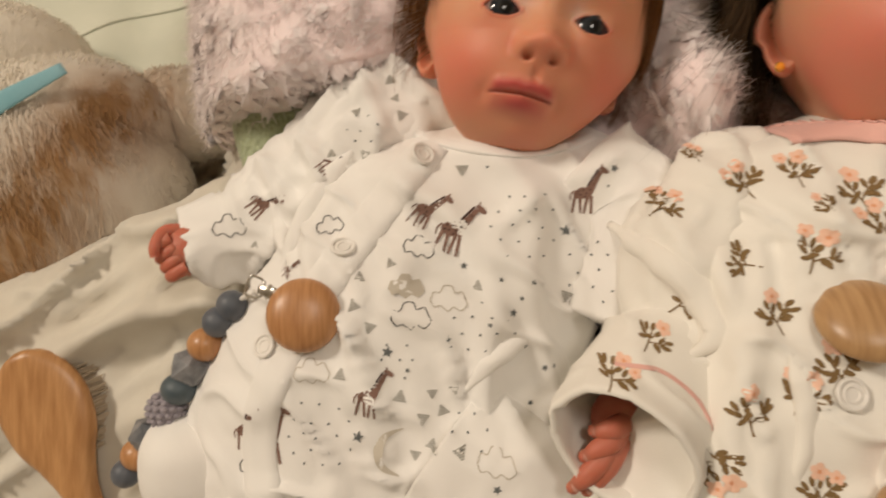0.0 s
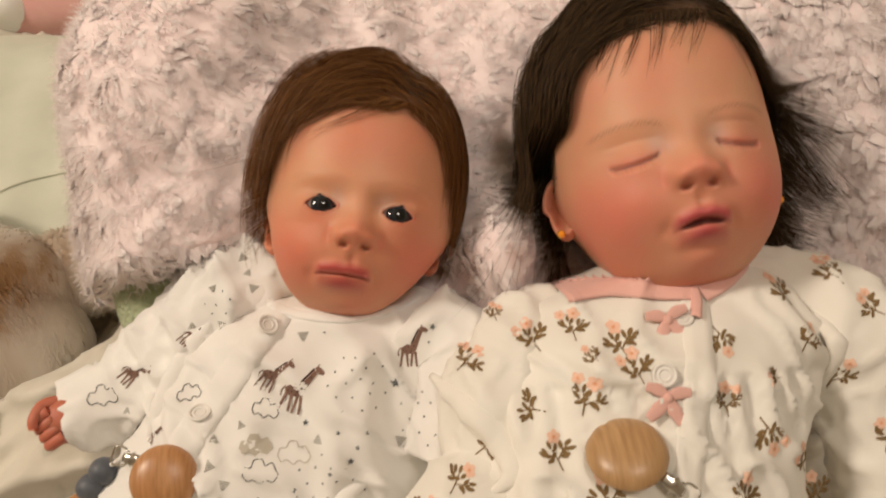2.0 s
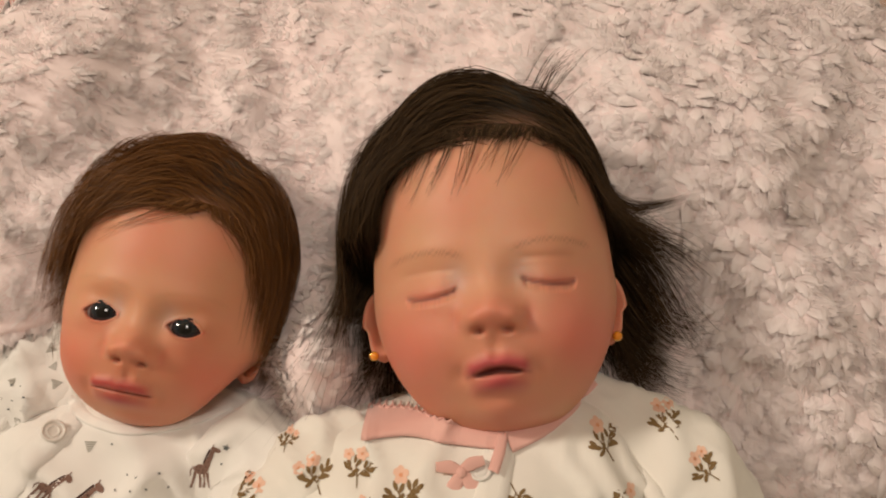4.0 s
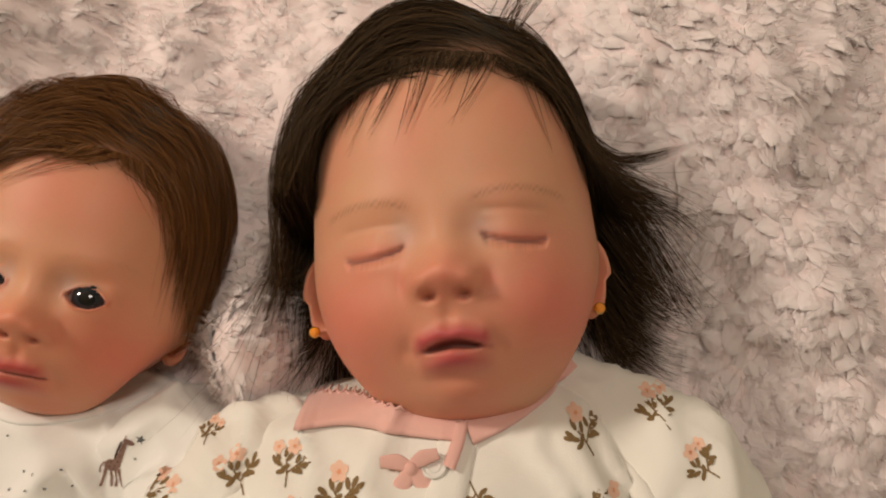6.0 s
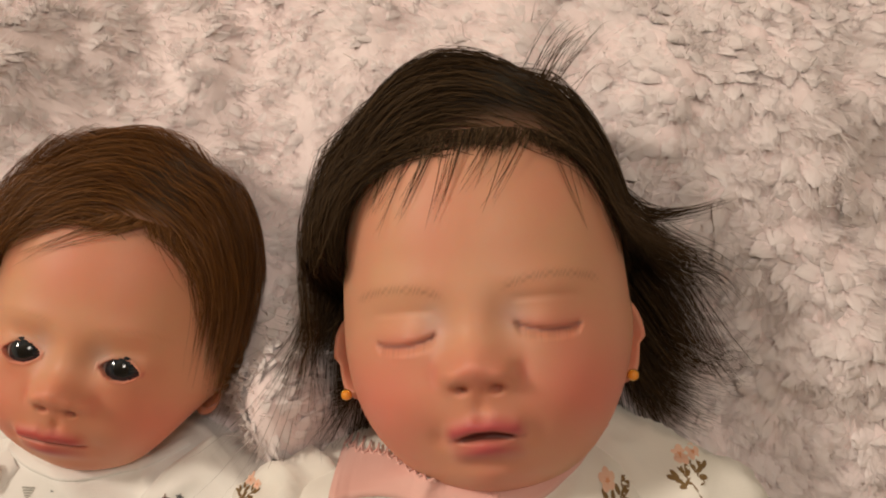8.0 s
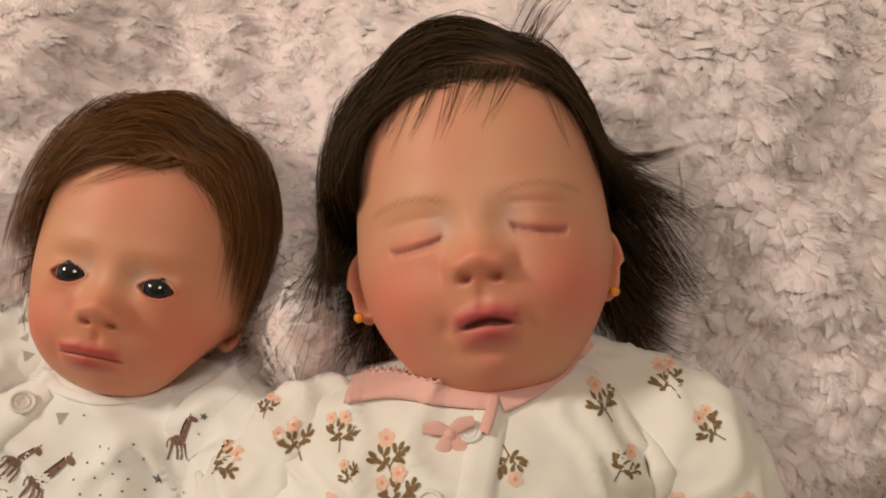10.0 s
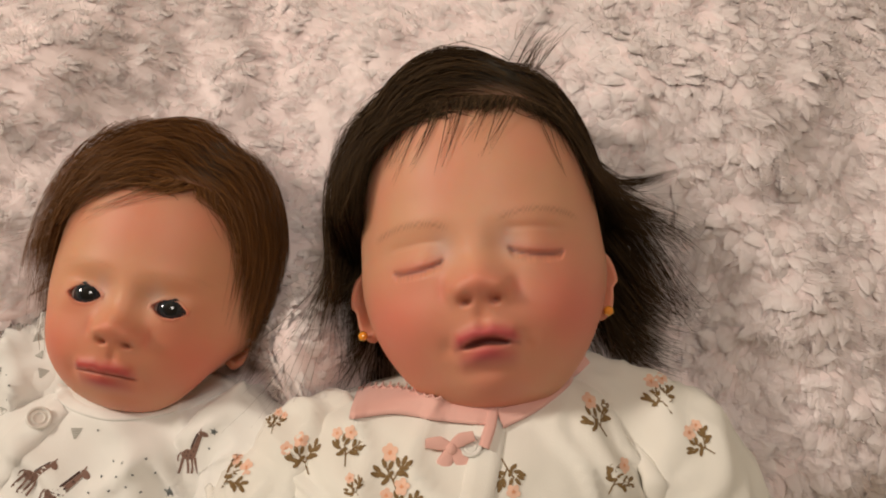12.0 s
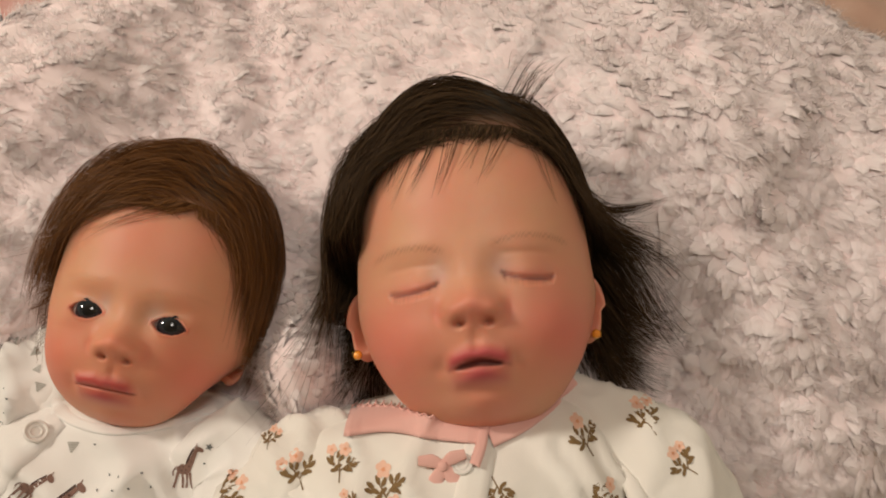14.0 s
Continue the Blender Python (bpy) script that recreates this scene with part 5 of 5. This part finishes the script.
def hairbrush():
    th = thing("hairbrush", "wooden baby hairbrush with soft goat-hair bristles on the duvet", "hairbrush")
    # outline: half width along the length
    k = np.linspace(0, 1, 60)
    half = np.where(k < 0.45, 0.0245 * np.sqrt(np.clip(1 - ((k - 0.24) / 0.245) ** 2, 0.0, 1)), 0)
    half = np.maximum(half, 0.0085 + 0.0165 * ease(0.62, 0.22, k)) * np.sqrt(np.clip(k / 0.04, 0.02, 1))
    half = np.where(k < 0.24, 0.025 * np.sqrt(np.clip(1 - ((k - 0.24) / 0.242) ** 2, 0.002, 1)), half)
    a = np.linspace(0, 2 * math.pi, 28, endpoint=False)
    head_at, tail_at = np.array([-0.222, -0.054, 0.400]), np.array([-0.165, -0.185, 0.400])
    ax = tail_at - head_at
    length = np.linalg.norm(ax)
    ax /= length
    sd = np.cross(ax, np.array([0, 0, -1.0]))
    p = head_at + ax * (k * length)[:, None, None] + sd * (half[:, None] * np.sign(np.cos(a)) * np.abs(np.cos(a)) ** 0.7)[..., None] + np.array([0, 0, 1.0]) * (0.0065 * np.sin(a) * np.minimum(1, half / 0.006)[:, None])[..., None]
    solid("handle", p.reshape(-1, 3), grid(60, 28, False, True).tolist() + [list(range(28)), list(range(59 * 28, 60 * 28))], BRUSH_WOOD, th, "honey-coloured beech back and handle")
    rng = np.random.default_rng(9)
    n = 2600
    t, s = rng.uniform(0.06, 0.44, n), rng.uniform(-0.85, 0.85, n)
    h = np.interp(t, k, half) * s
    root = head_at + ax * (t * length)[:, None] + sd * h[:, None] + np.array([0, 0, 0.005])
    tip = root + sd * (0.014 + 0.3 * h + rng.normal(0, 0.001, n))[:, None] + np.array([0, 0, 0.016]) + rng.normal(0, 0.0008, (n, 3))
    lines = np.stack([root, (root + tip) / 2, tip], 1)
    b = solid("bristles", *ribbons(lines, 0.0003, rng), BRISTLE, th, "soft goat-hair bristles", orient=False)
    tagged(b, kind="stuff")


hairbrush()
mitten, _ = patch_cloth("doll_sock", "white cotton sock bunched beside the romper", "sock", WHITE_JERSEY, (-0.140, -0.085), (-0.125, -0.072), lambda u, v: 0.355 + 0 * u, 0.006, 31, 0.03)
patch_cloth("folded_cloth", "dusty pink cloth bundle lying beyond the blanket", "cloth", PINK_PLUSH, (-0.60, -0.03), (0.39, 0.74), lambda u, v: bed_depth(v) - 0.02, 0.02, 41, 0.07)
patch_cloth("folded_cloth", "dark red cloth lying beyond the pillow", "cloth", RED, (-0.54, -0.36), (0.36, 0.44), lambda u, v: bed_depth(v) - 0.01, 0.015, 43, 0.05)
patch_cloth("folded_cloth", "rose-beige cloth lying beyond the blanket", "cloth", BEIGE, (0.47, 0.95), (0.25, 0.66), lambda u, v: bed_depth(v) - 0.02, 0.015, 47, 0.06)
patch_cloth("folded_cloth", "white and sage folded cotton cloth under the blanket's edge", "cloth", PILLOW, (0.40, 0.62), (-0.16, 0.035), lambda u, v: 0.43 + 0.2 * ease(0.5, 0.62, u), 0.012, 53, 0.03)
seam = Draper(pillow_top)
solid("piping", *strip(seam, [(-0.34, 0.155), (-0.30, 0.165), (-0.26, 0.19), (-0.215, 0.20), (-0.17, 0.225)], 0.004, 0.0018), PILLOW, bunch, "stitched piping seam")
patch_cloth("folded_cloth", "small white cloth bundle beside the pink cloth", "cloth", WHITE_JERSEY, (-0.40, -0.31), (0.39, 0.455), lambda u, v: bed_depth(v) - 0.01, 0.008, 59, 0.06)

# ---------------------------------------------------------------- printed patterns
class Print:
    """Flat printed shapes, laid on a garment, one mesh for each motif."""

    def __init__(self, draper, lift=0.00025):
        self.d, self.lift = draper, lift
        self.clear()

    def clear(self):
        self.verts, self.faces, self.slots = [], [], []

    def shape(self, pts, slot, layer=0):
        """A star-shaped outline, filled from its middle."""
        pts = np.asarray(pts, float)
        mid = pts.mean(0)
        n, k = len(pts), len(self.verts)
        half = (pts + mid) / 2
        lift = self.lift + 0.00006 * layer
        self.verts += self.d.lay(list(pts) + list(half) + [mid], lift)
        for i in range(n):
            j = (i + 1) % n
            self.faces += [[k + i, k + j, k + n + j, k + n + i], [k + n + i, k + n + j, k + 2 * n]]
            self.slots += [slot, slot]

    def stroke(self, pts, widths, slot, n=10, layer=0):
        line = smooth_path(np.array([(a, b, 0) for a, b in pts]), n)[:, :2]
        w = np.interp(np.linspace(0, 1, n), np.linspace(0, 1, len(widths)), widths)
        t = np.gradient(line, axis=0)
        t /= np.linalg.norm(t, axis=1)[:, None] + 1e-12
        nr = np.stack([-t[:, 1], t[:, 0]], 1) * w[:, None] / 2
        k = len(self.verts)
        self.verts += self.d.lay(np.stack([line - nr, line + nr], 1).reshape(-1, 2), self.lift + 0.00006 * layer)
        for i in range(n - 1):
            self.faces.append([k + 2 * i, k + 2 * i + 1, k + 2 * i + 3, k + 2 * i + 2])
            self.slots.append(slot)

    def done(self, name, mats, parent, label=""):
        ob = solid(name, self.verts, self.faces, mats, parent, label, slots=self.slots, orient=False)
        self.clear()
        return ob


def placed(pts, u, v, size, turn, flip=1):
    c, s = math.cos(radians(turn)), math.sin(radians(turn))
    return [(u + size * (flip * a * c - b * s), v + size * (flip * a * s + b * c)) for a, b in pts]


def oval(cx, cy, rx, ry, turn=0, n=12):
    c, s = math.cos(radians(turn)), math.sin(radians(turn))
    return [(cx + rx * math.cos(a) * c - ry * math.sin(a) * s, cy + rx * math.cos(a) * s + ry * math.sin(a) * c) for a in np.linspace(0, 2 * math.pi, n, endpoint=False)]


pw = Print(drape_w)


def giraffe(u, v, size, turn, flip):
    """Body, neck, head, legs, tail and spots; about 1 high."""
    put = lambda pts: placed(pts, u, v, size, turn, flip)
    pw.shape(put(oval(-0.05, -0.02, 0.21, 0.13, 12)), 0)
    pw.stroke(put([(0.05, 0.0), (0.16, 0.22), (0.26, 0.46)]), [0.2 * size, 0.12 * size, 0.09 * size], 0)
    pw.shape(put(oval(0.33, 0.49, 0.12, 0.06, -22)), 0)
    pw.stroke(put([(0.27, 0.52), (0.27, 0.62)]), [0.03 * size] * 2, 0, 4)
    for x, e in ((-0.2, -0.26), (-0.1, -0.06), (0.05, 0.02), (0.12, 0.17)):
        pw.stroke(put([(x, -0.08), ((x + e) / 2, -0.28), (e, -0.47)]), [0.075 * size, 0.055 * size, 0.05 * size], 0, 6)
    pw.stroke(put([(-0.25, 0.02), (-0.32, -0.08), (-0.31, -0.2)]), [0.03 * size] * 2, 0, 6)
    pw.stroke(put([(0.02, 0.13), (0.1, 0.3), (0.2, 0.5)]), [0.045 * size] * 2, 1, 6, 1)
    for a, b in ((-0.16, 0.02), (-0.06, 0.04), (-0.1, -0.06), (0.02, -0.03), (0.09, 0.06), (0.14, 0.18), (0.2, 0.32), (0.0, -0.1), (-0.18, -0.06)):
        pw.shape(put(oval(a, b, 0.025, 0.022, 0, 6)), 1, 1)
    pw.done("giraffe_print", [INK_BROWN, INK_SPOT], romper_white, "brown giraffe printed on the cloth")


for u, v, size, turn, flip in ((-0.0067, 0.0159, 0.0175, -32, 1), (0.0050, 0.0082, 0.0225, -20, 1), (0.0590, 0.0235, 0.0185, -4, 1), (-0.0815, 0.0205, 0.0170, -50, 1), (-0.0290, -0.0580, 0.0185, -8, 1),
                               (-0.0811, -0.0740, 0.0180, 8, 1), (-0.0705, -0.0770, 0.0225, 4, 1), (-0.0500, 0.0376, 0.012, -40, 1), (-0.0645, -0.0085, 0.009, -20, 1)):
    giraffe(u, v, size, turn, flip)

CLOUD = [(-0.5, -0.12), (-0.45, 0.1), (-0.28, 0.12), (-0.2, 0.32), (0.02, 0.34), (0.12, 0.18), (0.3, 0.24), (0.42, 0.08), (0.5, -0.08), (0.36, -0.26), (0.15, -0.2), (0.02, -0.33), (-0.2, -0.22), (-0.36, -0.28), (-0.5, -0.12)]
for u, v, size, turn, ink in ((-0.0096, 0.0009, 0.0128, -18, INK_BLACK), (-0.0127, -0.0269, 0.0160, -5, INK_BLACK), (-0.0973, 0.0105, 0.0155, 0, INK_BLACK), (-0.0476, 0.0102, 0.0115, 8, INK_BLACK),
                              (-0.0770, -0.0906, 0.0140, -30, INK_BLACK), (0.0025, -0.0201, 0.0150, -10, INK_LIGHT), (-0.0526, -0.0493, 0.0145, 0, INK_LIGHT), (0.0207, -0.0819, 0.0150, -15, INK_LIGHT)):
    pw.stroke(placed(CLOUD, u, v, size, turn), [0.00042] * 2, 0, 60)
    pw.done("cloud_print", [ink], romper_white)
pw.shape(placed(CLOUD[:-1], -0.0145, -0.0150, 0.0150, -8), 0)
pw.done("cloud_print", [INK_LIGHT], romper_white)
pw.stroke(placed([(0.25, 0.5), (-0.12, 0.33), (-0.25, 0.0), (-0.12, -0.33), (0.25, -0.5)], -0.0211, -0.0807, 0.0185, -6), [0.0003, 0.0026, 0.0042, 0.0026, 0.0003], 0, 20)
pw.done("moon_print", [INK_LIGHT], romper_white)


def star(u, v, r, turn):
    pts = [(math.sin(k * math.pi / 5 + turn) * (r if k % 2 == 0 else r * 0.45) + u, math.cos(k * math.pi / 5 + turn) * (r if k % 2 == 0 else r * 0.45) + v) for k in range(10)]
    pw.shape(pts, 0)
    pw.done("star_print", [INK_GREY], romper_white)


for k, (u, v, r) in enumerate(((0.0508, 0.0077, 25), (0.0084, -0.0068, 16), (0.0366, -0.0134, 13), (0.0282, -0.0255, 18), (0.0018, -0.0361, 16), (-0.0223, -0.0413, 25), (-0.0339, -0.0746, 25),
                               (0.0316, -0.0198, 12), (0.0233, -0.0123, 12), (0.0332, -0.0393, 14), (0.0420, -0.0489, 16), (0.0206, -0.0914, 20), (0.0187, -0.0302, 12), (0.0457, -0.0482, 12),
                               (-0.0142, -0.0487, 12), (0.0363, -0.0637, 14), (0.0253, -0.0436, 12))):
    star(u, v, r * 1e-4, k * 1.3)
star(0.0700, 0.0330, 0.0018, 0.4)


def triangle(u, v, r, turn):
    """A hatched triangle."""
    for k in range(5):
        y = 0.75 - 0.36 * k
        w = 0.24 + 0.2 * k
        pw.stroke(placed([(-w, -y), (0, -y), (w, -y)], u, v, r, turn), [r * 0.26] * 2, 0, 5)
    pw.done("triangle_print", [INK_MID], romper_white)


for k, (u, v, r) in enumerate(((0.0079, 0.0328, 26), (-0.0362, -0.0224, 26), (-0.0296, -0.0319, 24), (-0.0411, -0.0500, 24), (-0.0724, -0.0559, 22), (-0.0172, -0.0589, 26), (-0.0081, -0.0680, 24),
                               (-0.0002, -0.0647, 24), (-0.0111, -0.0829, 22), (-0.0043, -0.0774, 22), (0.0068, -0.0785, 26), (-0.0339, -0.0111, 22), (-0.0184, 0.0588, 24), (-0.0238, 0.0762, 24))):
    triangle(u, v, r * 1e-4, 180 * (k % 2) + 20 * math.sin(k * 2.0))
for k, (u, v, r) in enumerate(((-0.0318, 0.0809, 22), (-0.0426, 0.0734, 22), (-0.0346, 0.0413, 22), (-0.0213, -0.0054, 20), (0.0512, -0.0199, 26), (-0.0494, 0.0425, 20), (-0.0043, -0.0582, 20),
                               (0.0137, -0.0144, 22), (0.0047, -0.0562, 20), (-0.0210, 0.0677, 20), (-0.0380, 0.0600, 20), (-0.0860, 0.0020, 18))):
    triangle(u, v, r * 1e-4, 180 * (k % 2) + 20 * math.sin(k * 2.6))

rng = np.random.default_rng(12)
for cu, cv, rad in ((0.0339, 0.0095, 0.0175), (0.0149, -0.0337, 0.014), (-0.0493, -0.0753, 0.0155), (0.0634, -0.0090, 0.013), (0.0102, -0.0716, 0.011), (-0.0355, 0.0533, 0.0105), (0.0682, 0.0247, 0.006), (-0.0187, -0.0444, 0.009),
                    (0.020, 0.0330, 0.006)):
    step = 0.0072
    k = int(rad / step) + 1
    for i in range(-k, k + 1):
        for j in range(-k, k + 1):
            du, dv = i * step + (j % 2) * step / 2 + rng.normal(0, 0.0007), j * step * 0.85 + rng.normal(0, 0.0007)
            if math.hypot(du, dv) < rad:
                pw.shape(oval(cu + du, cv + dv, 0.00062, 0.00045, rng.uniform(0, 180), 6), 0)
dots = pw.done("dot_print", [INK_GREY], romper_white, "small grey printed dots")
tagged(dots, kind="stuff")

pf = Print(drape_f)
pc = Print(Draper(f_cuff))


def flower(p, u, v, size, turn, seed, blooms=True):
    """A spray: stem, leaves and peach blooms; about 1 wide."""
    r = random.Random(seed)
    put = lambda pts: placed(pts, u, v, size, turn)
    p.stroke(put([(0.02, -0.62), (-0.03, -0.3), (-0.12, 0.02)]), [0.045 * size] * 2, 0, 8)
    p.stroke(put([(-0.02, -0.3), (0.2, -0.1), (0.36, 0.02)]), [0.04 * size] * 2, 0, 6)
    for a, b, t in ((-0.3, -0.12, 150), (-0.34, 0.06, 120), (-0.16, 0.16, 95), (0.0, 0.06, 60), (-0.22, -0.26, 195), (0.18, -0.22, -20), (0.34, -0.06, 10), (0.42, 0.1, 50), (0.22, 0.06, 85), (0.3, -0.2, -35), (-0.42, -0.02, 140), (-0.1, -0.16, 40), (0.46, -0.02, 20)):
        p.shape(put(oval(a + r.uniform(-0.03, 0.03), b + r.uniform(-0.03, 0.03), 0.135, 0.062, t + r.uniform(-15, 15), 8)), 0, 1)
    if blooms:
        two = ((0.05, 0.36, 0.22), (0.40 * r.choice((-1, 1)), 0.30 + r.uniform(-0.2, 0.1), 0.18))
        for x, y, s in two[:1 if r.random() < 0.45 else 2]:
            for k in range(5):
                a = k * 72 + r.uniform(-10, 10)
                p.shape(put(oval(x + s * 0.55 * math.cos(radians(a)), y + s * 0.55 * math.sin(radians(a)), s * 0.52, s * 0.46, a, 8)), 1, 2 + 0.2 * k)
            p.shape(put(oval(x, y, s * 0.25, s * 0.22, 0, 7)), 2, 4)
            for k in range(5):
                a = k * 72 + 30
                p.stroke(put([(x, y), (x + s * 0.36 * math.cos(radians(a)), y + s * 0.36 * math.sin(radians(a)))]), [0.03 * size, 0.012 * size], 2, 3, 4)
    p.done("flower_print", [INK_OLIVE, INK_PINK, INK_ROSE], romper_floral, "peach flower spray printed on the cloth")


sprays = [(0.1125, 0.0265, 20), (0.1310, 0.0300, -5), (0.1485, 0.0218, 15), (0.0850, 0.0180, -50), (0.1528, 0.0105, 10), (0.1935, 0.0175, -160), (0.2302, 0.0395, 20), (0.2361, 0.0169, -35), (0.2577, 0.0471, 20),
          (0.2543, -0.0013, -20), (0.1314, -0.0005, -25), (0.1060, -0.0040, 70), (0.1154, -0.0215, 10), (0.1893, -0.0060, 0), (0.2071, -0.0235, -160), (0.2265, -0.0355, 20), (0.0905, -0.0190, -60), (0.2697, 0.0287, 50)]
for k, (u, v, turn) in enumerate(sprays):
    flower(pf, u, v, (0.0136, 0.0124, 0.0146, 0.0128)[k % 4], turn, k, k not in (11, 16))
low_sprays = [(0.0947, -0.0743, -140), (0.1215, -0.0480, -25), (0.1330, -0.0385, 15), (0.1035, -0.0540, 5), (0.1250, -0.0790, 10), (0.1760, -0.0560, 10), (0.1900, -0.0430, -20), (0.1800, -0.0800, 15),
              (0.2800, -0.0050, 30), (0.2750, -0.0300, -20), (0.2480, -0.0560, 20), (0.2060, -0.0640, 160)]
for k, (u, v, turn) in enumerate(low_sprays):
    flower(pf, u, v, (0.0150, 0.0140, 0.0160)[k % 3], turn, 50 + k)
for k, (u, v, turn) in enumerate(((0.0760, -0.0310, -50), (0.0600, -0.0420, -40))):
    flower(pc, u, v, 0.012, turn, 80 + k)
for k, (u, v) in enumerate(((0.0985, 0.0385), (0.1345, 0.0161), (0.2130, 0.0010))):
    flower(pf, u, v, 0.0080, 40 * k, 90 + k)
